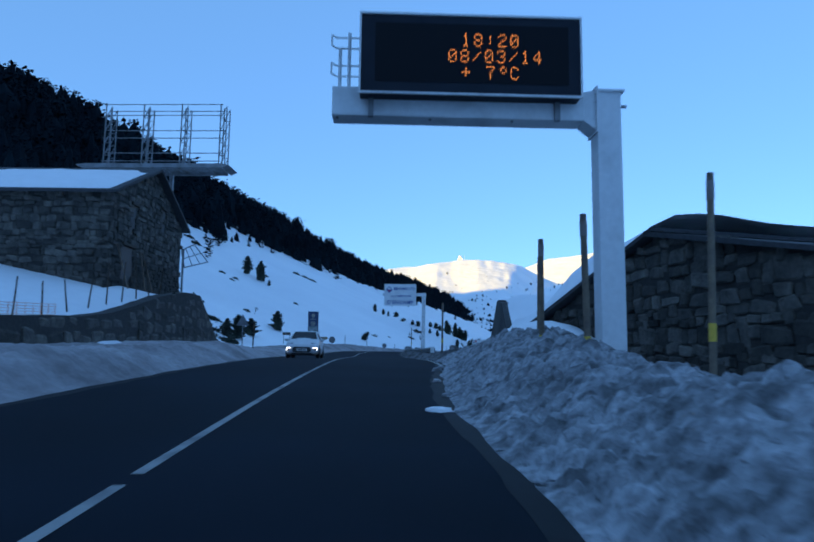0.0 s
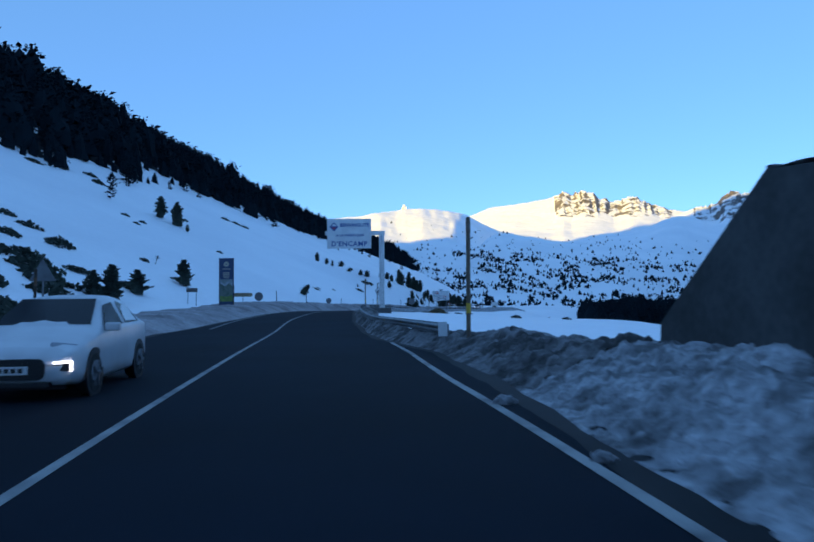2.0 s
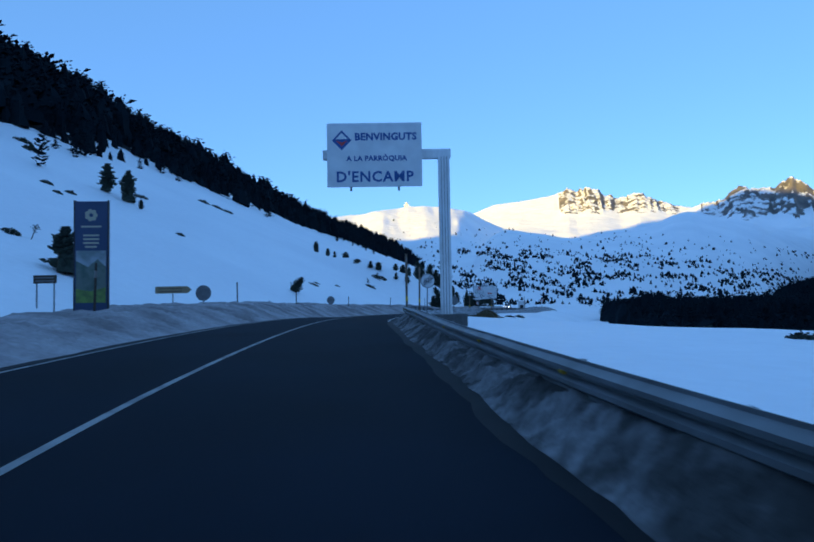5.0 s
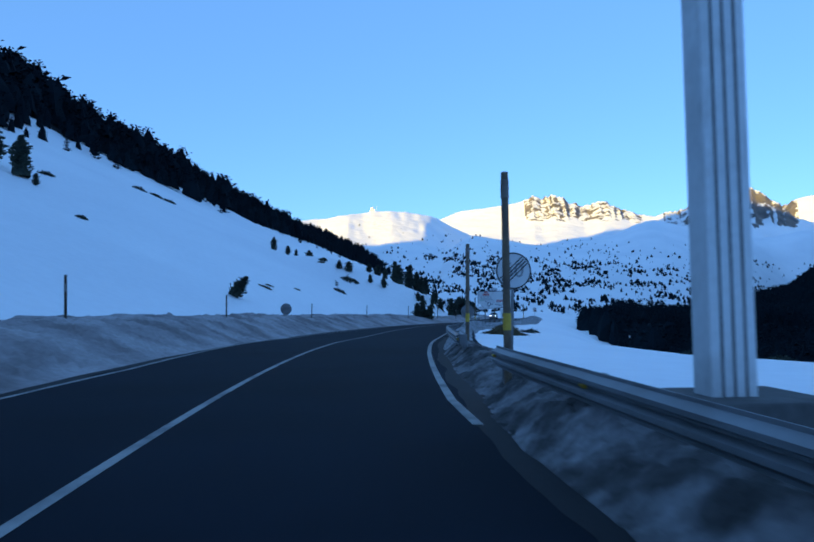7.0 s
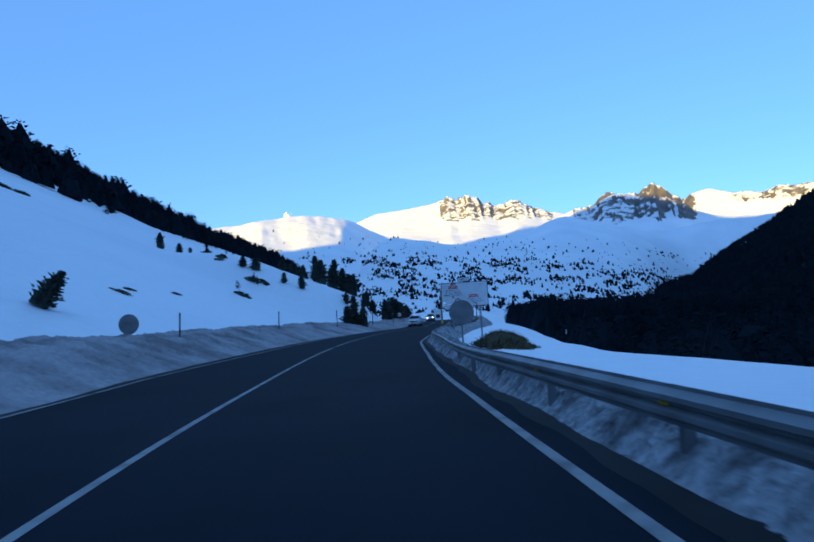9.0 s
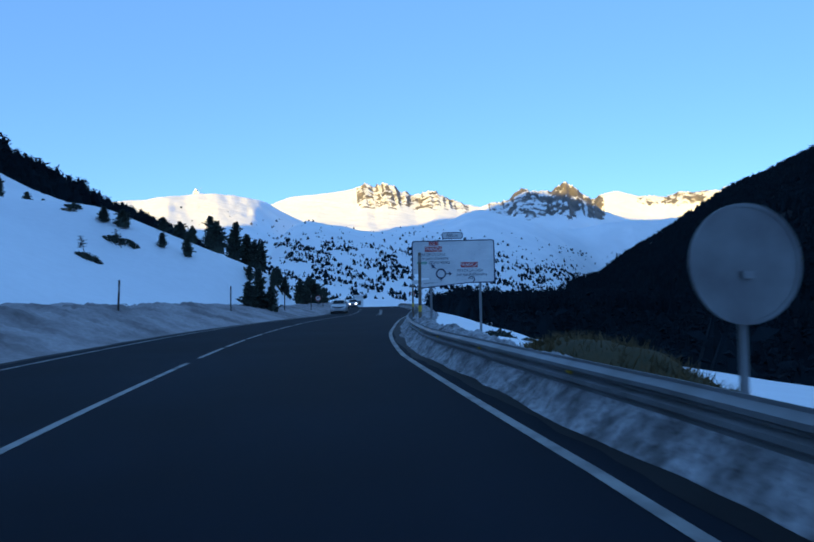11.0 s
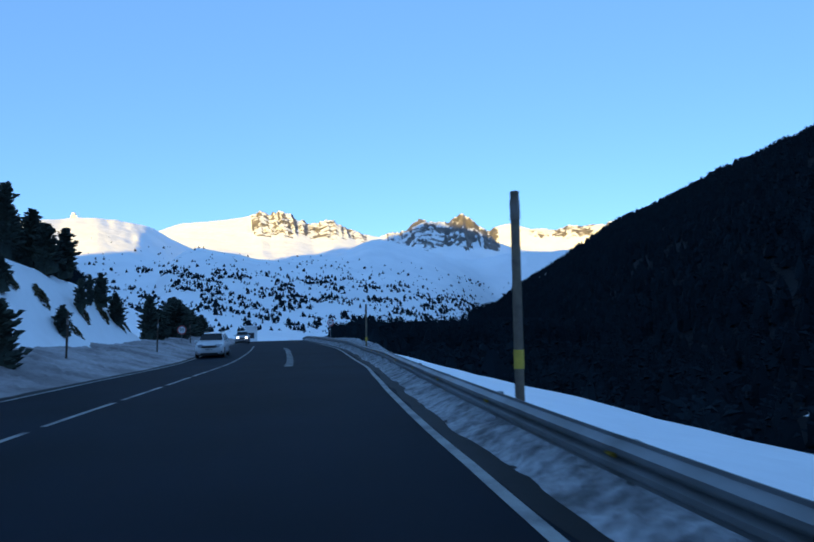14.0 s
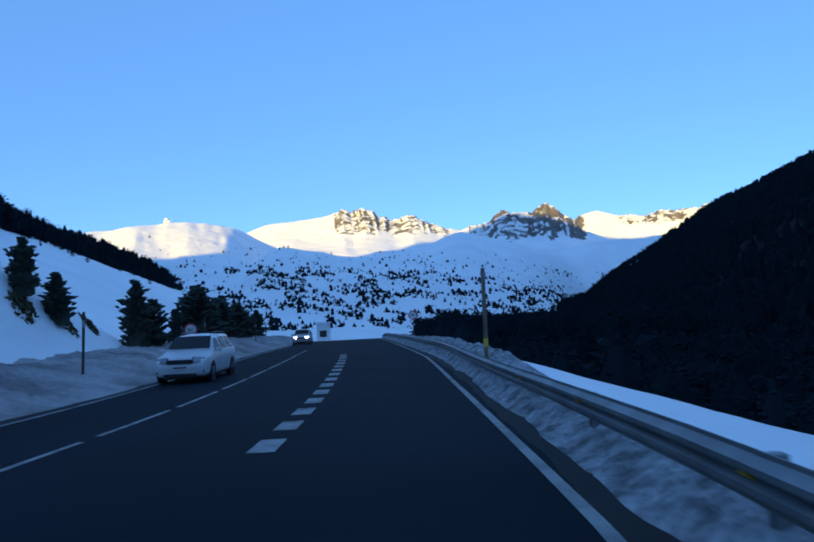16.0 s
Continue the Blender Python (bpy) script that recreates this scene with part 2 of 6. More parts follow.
def fbm(x, y, seed=0, octaves=4, gain=0.5):
    """Smooth value noise for arrays, about -1 to 1."""
    total, amp, norm = np.zeros_like(x), 1.0, 0.0
    for k in range(octaves):
        rng = np.random.RandomState(seed * 17 + k)
        grid = rng.uniform(-1, 1, (256, 256))
        i, j = np.floor(x).astype(int), np.floor(y).astype(int)
        u, v = x - i, y - j
        u, v = u * u * (3 - 2 * u), v * v * (3 - 2 * v)
        g = lambda a, b: grid[(i + a) % 256, (j + b) % 256]
        total += amp * ((g(0, 0) * (1 - u) + g(1, 0) * u) * (1 - v) + (g(0, 1) * (1 - u) + g(1, 1) * u) * v)
        norm += amp
        amp *= gain
        x, y = x * 2.03 + 13.7, y * 2.03 + 7.1
    return total / norm


def smooth(a, b, v):
    t = np.clip((v - a) / (b - a), 0, 1)
    return t * t * (3 - 2 * t)


def softmax0(v, w):
    """max(v, 0) with a rounded corner of width w."""
    return 0.5 * (v + np.sqrt(v * v + w * w))


def hill_distance(x, y):
    """Metres up the near hillside, square to its foot."""
    return -0.974 * x + 0.225 * y


def left_hill(x, y):
    d = hill_distance(x, y)
    toe = 31 - 7 * smooth(140, 200, 0.225 * x + 0.974 * y)
    rise = 0.45 * softmax0(d - toe, 5) + 0.2 * softmax0(d - 115, 20)
    top = 0.85 * softmax0(d - 275, 40)
    swell = np.interp(0.225 * x + 0.974 * y, (0, 220, 260, 365, 405, 450, 500, 560, 650, 740, 900, 1150, 1300), (-1, 0, 3, 2, -11, -10, -5, -5, -8, -12, -10, -3, 2))
    return rise - top + swell * smooth(110, 190, d) + 0.7 * fbm(x / 22, y / 22, 3) * smooth(32, 60, d) + 5 * fbm(x / 130, y / 130, 4, 3) * smooth(90, 200, d)


def wood_distance(x, y):
    """Metres across the valley, square to the foot of the dark wood."""
    return 0.857 * (x - 12) - 0.515 * (y - 156)


def floor(x, y):
    """The valley floor: a meadow ahead, lower under the dark wood."""
    return -4.0 - 20.0 * smooth(-90, 30, wood_distance(x, y))


def right_hill(x, y):
    d = wood_distance(x, y)
    return -24.0 + 0.63 * softmax0(d - 114, 25) - 0.7 * softmax0(d - 610, 60) + 9 * fbm(x / 150, y / 150, 6, 3) * smooth(150, 260, d)


CREST = ((-30, 45), (60, 40), (100, 36), (130, 24), (150, 19), (185, 16), (330, 16))


# the terrace on which the stone hut stands: s, height
TERRACE = ((-30, 5, 24, 30, 35, 44, 49), (0.6, 1.5, 2.4, 3.4, 4.3, 4.4, 2.0))


def land(x, y):
    """Height of the ground."""
    s, o = road_coords(x, y)
    zr = np.interp(s, LS, LZ)
    toe_l, toe_r, crest = -curve(LEFT_TOE, s), curve(RIGHT_TOE, s), curve(CREST, s)
    t = np.clip((o - toe_r - 0.8) / (crest - toe_r - 0.8), 0, None)
    fall = 0.12 + 1.55 * np.minimum(t, 1) ** 1.1 + 0.6 * softmax0(o - crest, 1.2)
    field = np.maximum(zr - fall, floor(x, y)) + 0.25 * fbm(x / 9, y / 9, 8, 2) * smooth(0.1, 0.5, t)
    shoulder = zr - 0.12 + 0.12 * np.clip(-o - toe_l - 1, 0, 6)
    terrace = np.interp(s, *TERRACE) + np.clip(0.2 * (-o - 10), 0, 1.8)
    shoulder = shoulder + (np.maximum(terrace, shoulder) - shoulder) * smooth(8.4, 9.6, -o) * smooth(50, 45.5, s)
    spur = 3.6 * smooth(7, 11.2, -o) * smooth(36, 24, -o) * smooth(183, 200, s) * smooth(229, 214, s)
    z = np.where(o > 0, np.maximum(field, right_hill(x, y)), np.maximum(shoulder, left_hill(x, y)) + spur)
    end = smooth(285, 350, y - 0.25 * x)
    rise = floor(x, y) + 0.05 * softmax0(np.hypot(x, y) - 560, 60)
    beyond = np.maximum(np.maximum(rise, left_hill(x, y) - 10 * smooth(60, 20, hill_distance(x, y))), right_hill(x, y))
    return z * (1 - end) + beyond * end


def wood_edge(x, y):
    """Where the pine wood on the near hillside begins, as a distance up the hill."""
    u = 0.225 * x + 0.974 * y
    return np.interp(u, (0, 150, 175, 230, 262, 290, 330, 420, 700, 1300), (114, 112, 113, 120, 121, 121, 122, 127, 134, 138)) + 22 * fbm(x / 24, y / 24, 51, 3) + 11 * fbm(x / 7, y / 7, 52, 2)


def in_near_wood(x, y, inside=0.0):
    return hill_distance(x, y) > wood_edge(x, y) + inside


def in_valley_wood(x, y):
    s, o = road_coords(x, y)
    gaps = fbm(x / 30, y / 30, 53, 3)
    return (o > curve(CREST, s) + 20) & (wood_distance(x, y) > -40 + 12 * fbm(x / 40, y / 40, 54, 2)) & (gaps > -0.62) & (y > 60)


def sheet(name, verts, rows, cols, materials, index=None, smooth_faces=True):
    """A mesh of rows x cols points."""
    i = np.arange(rows * cols).reshape(rows, cols)
    quads = np.stack([i[:-1, :-1], i[:-1, 1:], i[1:, 1:], i[1:, :-1]], -1).reshape(-1, 4)
    me = raw_mesh(name, verts, quads, smooth_faces)
    for m in materials:
        me.materials.append(m)
    if index is not None:
        me.polygons.foreach_set("material_index", np.asarray(index, np.int32).ravel())
    return new(name, me)


def raw_mesh(name, verts, faces, smooth_faces=False):
    """A mesh from arrays; faces: n x 3 or n x 4."""
    me = bpy.data.meshes.new(name)
    k = faces.shape[1]
    me.vertices.add(len(verts))
    me.vertices.foreach_set("co", np.ascontiguousarray(verts, np.float32).ravel())
    me.loops.add(faces.size)
    me.loops.foreach_set("vertex_index", np.ascontiguousarray(faces, np.int32).ravel())
    me.polygons.add(len(faces))
    me.polygons.foreach_set("loop_start", np.arange(0, faces.size, k, dtype=np.int32))
    me.polygons.foreach_set("use_smooth", np.full(len(faces), smooth_faces))
    me.update(calc_edges=True)
    return me


def stretch(a, b, fine, coarse_lo, coarse_hi, lo, hi):
    """Grid lines: even from a to b, then ever wider out to lo and hi."""
    mid = list(np.arange(a, b, fine))
    left, step = [], fine
    v = a
    while v > lo:
        step *= coarse_lo
        v -= step
        left.append(v)
    right, step = [], fine
    v = mid[-1]
    while v < hi:
        step *= coarse_hi
        v += step
        right.append(v)
    return np.array(left[::-1] + mid + right)


def build_ground():
    xs, ys = stretch(-70, 110, 1.6, 1.05, 1.05, -1500, 1500), stretch(-12, 300, 1.6, 1.15, 1.06, -700, 1500)
    X, Y = np.meshgrid(xs, ys)
    x, y = X.ravel(), Y.ravel()
    # ground well inside the woods is coloured as shaded, whether or not trees cover it
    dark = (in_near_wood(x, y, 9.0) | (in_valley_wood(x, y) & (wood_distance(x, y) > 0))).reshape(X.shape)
    ob = sheet("ground", np.stack([x, y, land(x, y)], -1), len(ys), len(xs), [SNOW, WOODSHADE], (dark[:-1, :-1] & dark[1:, 1:]).astype(int))
    return tagged(ob, "snow-covered hillside and valley ground in blue shade", "ground", kind="structure")


build_ground()


# ---------------------------------------------------------------- the far mountains
def polar(az, r):
    a = np.radians(az)
    return r * np.sin(a), r * np.cos(a)


# crests: compass angles and heights along each; distance, breadth before and behind, steepness
DOME = ((-24, -12, -4, 0.3, 2, 4.5, 6.7, 8.5, 10.4, 12.7, 15.1, 17, 19.1, 22, 26, 30), (190, 225, 238, 250, 260, 275, 275, 266, 248, 212, 188, 171, 158, 140, 120, 80), 1950, 430, 300, 1.5)
CRAGS = ((7, 9, 10.5, 12.1, 15.4, 17, 17.8, 18.5, 19.1, 20, 21, 21.8, 22.4, 23.3, 24.3, 25.3, 26.2, 27.2, 30, 34), (290, 325, 350, 373, 391, 402, 422, 407, 423, 416, 394, 374, 379, 391, 374, 353, 336, 325, 290, 240), 2650, 430, 260, 1.3)
PEAK = ((25, 26, 27.1, 27.9, 29.2, 30, 30.9, 31.9, 33.1, 33.9, 34.7, 35.7, 36.2, 37, 39, 42), (250, 280, 298, 313, 320, 347, 361, 349, 350, 376, 350, 320, 298, 269, 230, 180), 2450, 320, 240, 1.2)
BACK = ((32, 34, 36.1, 36.9, 38.1, 39.1, 39.8, 40.6, 41.4, 42.3, 43.1, 43.8, 44.9, 48, 54, 64), (300, 330, 354, 376, 384, 368, 357, 361, 347, 358, 367, 354, 364, 385, 420, 440), 2800, 420, 260, 1.3)
BOWL = ((14, 16, 19.1, 19.9, 22.0, 23.2, 24.2, 25.3, 26.7, 28.5, 30.5, 32.5, 34.8, 36.4, 38.3, 40.6, 41.8, 44.2, 48, 64), (90, 115, 164, 179, 177, 180, 192, 213, 225, 213, 192, 176, 170, 183, 188, 186, 188, 183, 180, 180), 2000, 560, 420, 1.6)
SPUR = ((9.0, 10.4, 11.6, 12.6, 14.8, 16.8, 18.7, 20.3, 22, 25), (60, 112, 140, 150, 141, 129, 124, 118, 112, 80), 1500, 420, 300, 1.6)


def crest(az, r, base, line):
    angles, heights, far, before, behind, steep = line
    high = np.interp(az, angles, heights, left=0, right=0)
    soft = (np.interp(az - 0.35, angles, heights, left=0, right=0) + np.interp(az + 0.35, angles, heights, left=0, right=0)) / 2
    high = 0.6 * high + 0.4 * soft
    d = np.where(r < far, (far - r) / (before * (1 - (far == 2000) * 0.58 * smooth(31, 36, az))), (r - far) / behind)
    return base + np.maximum(high - base, 0) * np.exp(-d ** steep) * smooth(600, 900, r)


def crag_mask(az, z):
    """Where bare rock breaks through: the lit towers, the dark peak, the ridge behind it."""
    lit = smooth(262, 330, z) * smooth(16.7, 17.6, az) * smooth(26.8, 25.8, az)
    dark = smooth(215, 262, z) * smooth(27.2, 28.6, az) * smooth(37.6, 36.2, az)
    behind = smooth(285, 335, z) * smooth(39.0, 40.0, az)
    return lit + dark + 0.7 * behind


def mountain(x, y):
    r = np.hypot(x, y)
    az = np.degrees(np.arctan2(x, y))
    foot = 640 + 60 * fbm(az / 6, r * 0, 11, 3) + 1000 * smooth(27, 40, az)
    base = floor(x, y)
    apron = base + 0.112 * softmax0(r - foot, 90) + 7 * fbm(x / 160, y / 160, 12, 4) * smooth(600, 900, r)
    apron = np.where(r > 2000, np.minimum(apron, base + 0.112 * np.maximum(2000 - foot, 0)), apron)
    far = r + 35 * fbm(az / 2.2, r / 900, 13, 3)
    dome = crest(az, far, apron, DOME)
    flank = 290 - 0.7 * (x - 285) + 0.34 * softmax0(x - 390, 30) + (0.42 - 0.34 * smooth(410, 500, x)) * (y - 1929) + 1.5 * fbm(x / 80, y / 80, 17, 3)
    spur = np.degrees(np.arctan2(dome, r - 170))
    spur = smooth(0.1, -0.1, spur - np.interp(az, (7.5, 9.6, 11.1, 12.2), (6.4, 5.7, 5.15, 4.3)))
    dome = np.where(az > 3, dome - softmax0(dome - np.maximum(flank, apron), 5) * (1 - spur), dome)
    z = np.maximum(dome, crest(az, r + 20 * fbm(az / 1.5, r / 700, 19, 2), apron, BOWL))
    for line in (SPUR, CRAGS, PEAK, BACK):
        z = np.maximum(z, crest(az, r, apron, line))
    ribs = np.abs(fbm(az / 0.5 + r / 700, r / 420, 14, 4, 0.6))
    towers = np.abs(fbm(x / 85, y / 85, 18, 4, 0.55))
    z = z + crag_mask(az, z) * (24 * (0.2 - ribs) + 17 * (0.22 - towers))
    swells = smooth(700, 1200, r) * smooth(2300, 1900, r)
    return z + 4 * fbm(x / 60, y / 60, 15, 4) * smooth(700, 1200, r) + (2.2 + 4 * smooth(18, 23, az)) * (0.3 - np.abs(fbm(x / 38, y / 38, 16, 4))) * swells * smooth(9, 14, az) - 4 * smooth(620, 565, r)


def build_range():
    az = np.arange(-24, 64, 0.11)
    r = np.concatenate([np.arange(560, 1700, 14.0), np.arange(1700, 3100, 9.0)])
    A, Rr = np.meshgrid(az, r)
    X, Y = polar(A.ravel(), Rr.ravel())
    Z = mountain(X, Y)
    rows, cols = len(r), len(az)
    rough = fbm(X / 45, Y / 45, 21, 4)
    rock = (crag_mask(A.ravel(), Z + 30 * rough) > 0.4).reshape(rows, cols)[:-1, :-1]
    ob = sheet("mountain_range", np.stack([X, Y, Z], -1), rows, cols, [FARSNOW, ROCK], rock.astype(int))
    return tagged(ob, "snowy mountain range with rocky summits catching low sun", "mountain", kind="structure")


mountain_range = build_range()


def build_west_ridge():
    """The high ridge behind which the sun has gone for the valley."""
    p, q = np.meshgrid(np.arange(-3600, 2600, 30.0), np.arange(1000, 2900, 50.0))
    top = np.interp(p, (-3600, -1025, -945, -925, -890, -854, -810, -700, -600, -520, -400, -219, 2600), (505, 505, 520, 528, 545, 600, 760, 850, 905, 905, 860, 845, 850)) + 6 * fbm(p / 90, p * 0 + 3.3, 31, 3)
    x, y = 0.707 * p - 0.707 * q, -0.707 * p - 0.707 * q
    z = -40 + (top + 40) * np.exp(-((q - 1900) / 420.0) ** 2) + 12 * fbm(x / 200, y / 200, 32, 4)
    ob = sheet("west_ridge", np.stack([x, y, z], -1).reshape(-1, 3), p.shape[0], p.shape[1], [FARSNOW])
    return tagged(ob, "high snowy ridge that shades the whole valley", "mountain", kind="structure")


build_west_ridge()


# ---------------------------------------------------------------- road, lines, snow banks
def strip(name, s, offsets, heights, material, thick=None):
    """A band along the road: offsets and heights are arrays (len(s), columns)."""
    S = np.repeat(s[:, None], offsets.shape[1], 1)
    return sheet(name, along(S, offsets, heights).reshape(-1, 3), len(s), offsets.shape[1], [material])


def road_surface():
    s = np.arange(-26, 318, 1.0)
    o = np.linspace(0, 1, 9)[None, :] * (curve(RIGHT_TOE, s) + 1.4 - (curve(LEFT_TOE, s) - 1.4))[:, None] + (curve(LEFT_TOE, s) - 1.4)[:, None]
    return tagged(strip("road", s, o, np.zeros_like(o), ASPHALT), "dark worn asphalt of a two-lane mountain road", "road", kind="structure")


road_surface()


def marking(name, s0, s1, centre, width, label, group):
    s = np.linspace(s0, s1, max(2, int((s1 - s0) / 0.5) + 1))
    c = centre(s)
    o = np.stack([c - width / 2, c + width / 2], -1)
    return tagged(strip(name, s, o, np.full_like(o, 0.006), PAINT), label, "road marking", group, "structure")


zero = lambda s: s * 0.0
marking("centre_line", 6.0, 145.6, zero, 0.115, "worn solid white line in the middle of the road", "")
for k in range(3):
    marking("centre_dash", 5.7 - 4.1 * k - 3.4, 5.6 - 4.1 * k, zero, 0.115, "worn white dash of the centre line", "centre dashes")
for k in range(21):
    marking("centre_dash", 146.9 + 4.1 * k, 150.4 + 4.1 * k, zero, 0.115, "worn white dash of the centre line", "centre dashes")
for k in range(15):
    marking("lane_dash", 193.7 + 1.95 * k, 194.75 + 1.95 * k, lambda s: 3.0 - 0.012 * np.maximum(s - 200, 0), 0.36, "broad white dash where a climbing lane begins", "lane dashes")
marking("edge_line_right", 24.0, 47, lambda s: curve(RIGHT_LINE, s), 0.125, "worn white edge line beside the snow", "edge lines")
marking("edge_line_right", 92.0, 300, lambda s: curve(RIGHT_LINE, s), 0.125, "worn white edge line beside the snow", "edge lines")
marking("edge_line_left", 60.0, 300, lambda s: curve(LEFT_LINE, s), 0.11, "worn white edge line beside the snow bank", "")


# (s, height of the bank, width) of the ploughed snow on either side
RIGHT_BANK = ((-26, 0.75, 2.2), (4, 0.78, 2.2), (8, 0.9, 2.3), (12, 1.1, 2.4), (18, 1.22, 2.3), (24, 0.8, 2.2), (30, 0.75, 2.0), (37, 0.65, 1.7), (42, 0.5, 1.3), (50, 0.42, 0.9), (56, 0.45, 0.7), (72, 0.45, 0.7), (86, 0.4, 0.9), (96, 0.35, 0.8), (106, 0.42, 0.6), (130, 0.44, 0.6), (142, 0.56, 0.75), (152, 0.64, 0.8), (158, 0.48, 0.85), (168, 0.25, 0.85), (182, 0.22, 0.85), (192, 0.26, 0.9), (199, 0.45, 0.9), (206, 0.72, 1.1), (225, 0.6, 1.1), (300, 0.4, 1.1))
LEFT_BANK = ((-26, 0.7, 1.6), (20, 0.7, 1.6), (40, 0.6, 1.6), (52, 0.35, 1.6), (62, 0.65, 2.2), (80, 0.65, 2.6), (96, 0.9, 3.0), (120, 1.3, 3.8), (150, 1.4, 4.6), (165, 1.35, 5.2), (175, 1.25, 5.4), (190, 1.1, 5.2), (200, 1.0, 4.6), (300, 0.9, 4.2))


def bank(name, side, table, toe, material, label, inland, lump, s0=-26, s1=300, step=0.16):
    s = np.arange(s0, s1 + step / 2, step)
    q = np.concatenate([[0, 0.02], np.arange(0.045, 1.2, 0.03), [1.25, 1.4, 1.6, 1.85, 2.2, 2.7]])
    h = np.interp(s, [p[0] for p in table], [p[1] for p in table])[:, None]
    w = np.interp(s, [p[0] for p in table], [p[2] for p in table])[:, None]
    shape = np.where(q < 1, np.sin(np.minimum(q, 1) * np.pi / 2) ** 1.3, 1 - inland * (q - 1) - 0.5 * inland * np.maximum(q - 1, 0) ** 2)[None, :]
    S = np.repeat(s[:, None], len(q), 1)
    start = curve(toe, s)[:, None] + 0.12 * fbm(S / 1.7, S * 0, 40, 3)
    o = start + side * q[None, :] * w
    lumps = fbm(S / 1.1, o / 0.8, 41, 4) * 0.30 + fbm(S / 0.33, o / 0.3, 42, 3) * 0.13 + fbm(S / 5.0, o * 0.2, 43, 2) * 0.25
    clods = ((0.16 - np.abs(fbm(S / 0.4, o / 0.34, 44, 4, 0.65))) * 0.36 + (0.2 - np.abs(fbm(S / 0.2, o / 0.18, 45, 2, 0.6))) * 0.16) * lump * smooth(0.0, 0.15, q)[None, :]
    z = h * shape * (1 + lump * lumps) + clods * np.minimum(1, h) - 0.06 * (q == 0)[None, :] - 0.8 * (q >= 2.7)[None, :]
    return tagged(strip(name, s, o, z, material), label, "snow bank", kind="structure")


bank("snow_bank_1", 1, RIGHT_BANK, RIGHT_TOE, BANK, "ploughed lumpy snow heaped high beside the road", 0.75, 1.05, -6, 34, 0.07)
bank("snow_bank_2", 1, RIGHT_BANK, RIGHT_TOE, DIRTY, "grimy grey ploughed snow under the guard rail", 0.45, 1.1, 34, 106, 0.12)
bank("snow_bank_3", 1, RIGHT_BANK, RIGHT_TOE, BANK, "ploughed lumpy snow under the guard rail", 0.7, 0.8, 106, 300, 0.13)
WET = mat("wet_asphalt", (0.004, 0.005, 0.007), 0.7, second=(0.009, 0.01, 0.012), scale=1.5, fine=0.3, fine_scale=20, spec=0.15)


def melt_strip(name, toe, side, s0, s1):
    """The dark band of meltwater and grit along the foot of a snow bank."""
    s = np.arange(s0, s1, 0.4)
    c = curve(toe, s)
    inner = c - side * (0.22 + 0.1 * fbm(s / 2.3, s * 0, 46, 3) + 0.06 * fbm(s / 0.7, s * 0 + 5, 47, 2))
    o = np.stack([inner, c + side * 0.2], -1)
    o = o if side > 0 else o[:, ::-1]
    return tagged(strip(name, s, o, np.full_like(o, 0.004), WET), "black wet strip of meltwater along the snow bank", "road", kind="structure")


melt_strip("melt_strip_1", RIGHT_TOE, 1, 4, 300)
melt_strip("melt_strip_2", LEFT_TOE, -1, 4, 300)
bank("snow_bank_4", -1, LEFT_BANK, LEFT_TOE, ROADSIDE, "greyish ploughed snow bank cut along the road", 0.0, 0.6)


# ---------------------------------------------------------------- building tools
def part(name, bm, material, parent=None, label="", smooth_faces=False):
    """Links a bmesh as one mesh object under a thing or a part."""
    me = bpy.data.meshes.new(name)
    bmesh.ops.recalc_face_normals(bm, faces=bm.faces[:])
    bm.to_mesh(me)
    bm.free()
    for m in material if isinstance(material, (list, tuple)) else [material]:
        me.materials.append(m)
    if smooth_faces:
        me.polygons.foreach_set("use_smooth", [True] * len(me.polygons))
    ob = new(name, me)
    if parent:
        ob.parent = parent
    if label:
        ob["label"] = label
    return ob


def thing(name, m, label, category, group="", kind=""):
    ob = new(name)
    ob.matrix_world = m
    return tagged(ob, label, category, group, kind)


def box(bm, lo, hi, bevel=0.0, m=None, mat_index=0):
    c = [(a + b) / 2 for a, b in zip(lo, hi)]
    size = [b - a for a, b in zip(lo, hi)]
    t = Matrix.Translation(c) @ Matrix.Diagonal((*size, 1))
    got = bmesh.ops.create_cube(bm, size=1, matrix=(m @ t) if m else t)
    verts = got["verts"]
    faces = {f for v in verts for f in v.link_faces}
    for f in faces:
        f.material_index = mat_index
    if bevel:
        edges = {e for v in verts for e in v.link_edges}
        bmesh.ops.bevel(bm, geom=list(edges), offset=bevel, segments=2, affect="EDGES", profile=0.5)
    return verts


def rod(bm, a, b, r0, r1=None, n=10):
    """A round bar from a to b."""
    a, b = Vector(a), Vector(b)
    d = b - a
    m = Matrix.Translation((a + b) / 2) @ d.to_track_quat("Z", "Y").to_matrix().to_4x4()
    return bmesh.ops.create_cone(bm, cap_ends=True, segments=n, radius1=r0, radius2=r0 if r1 is None else r1, depth=d.length, matrix=m)["verts"]


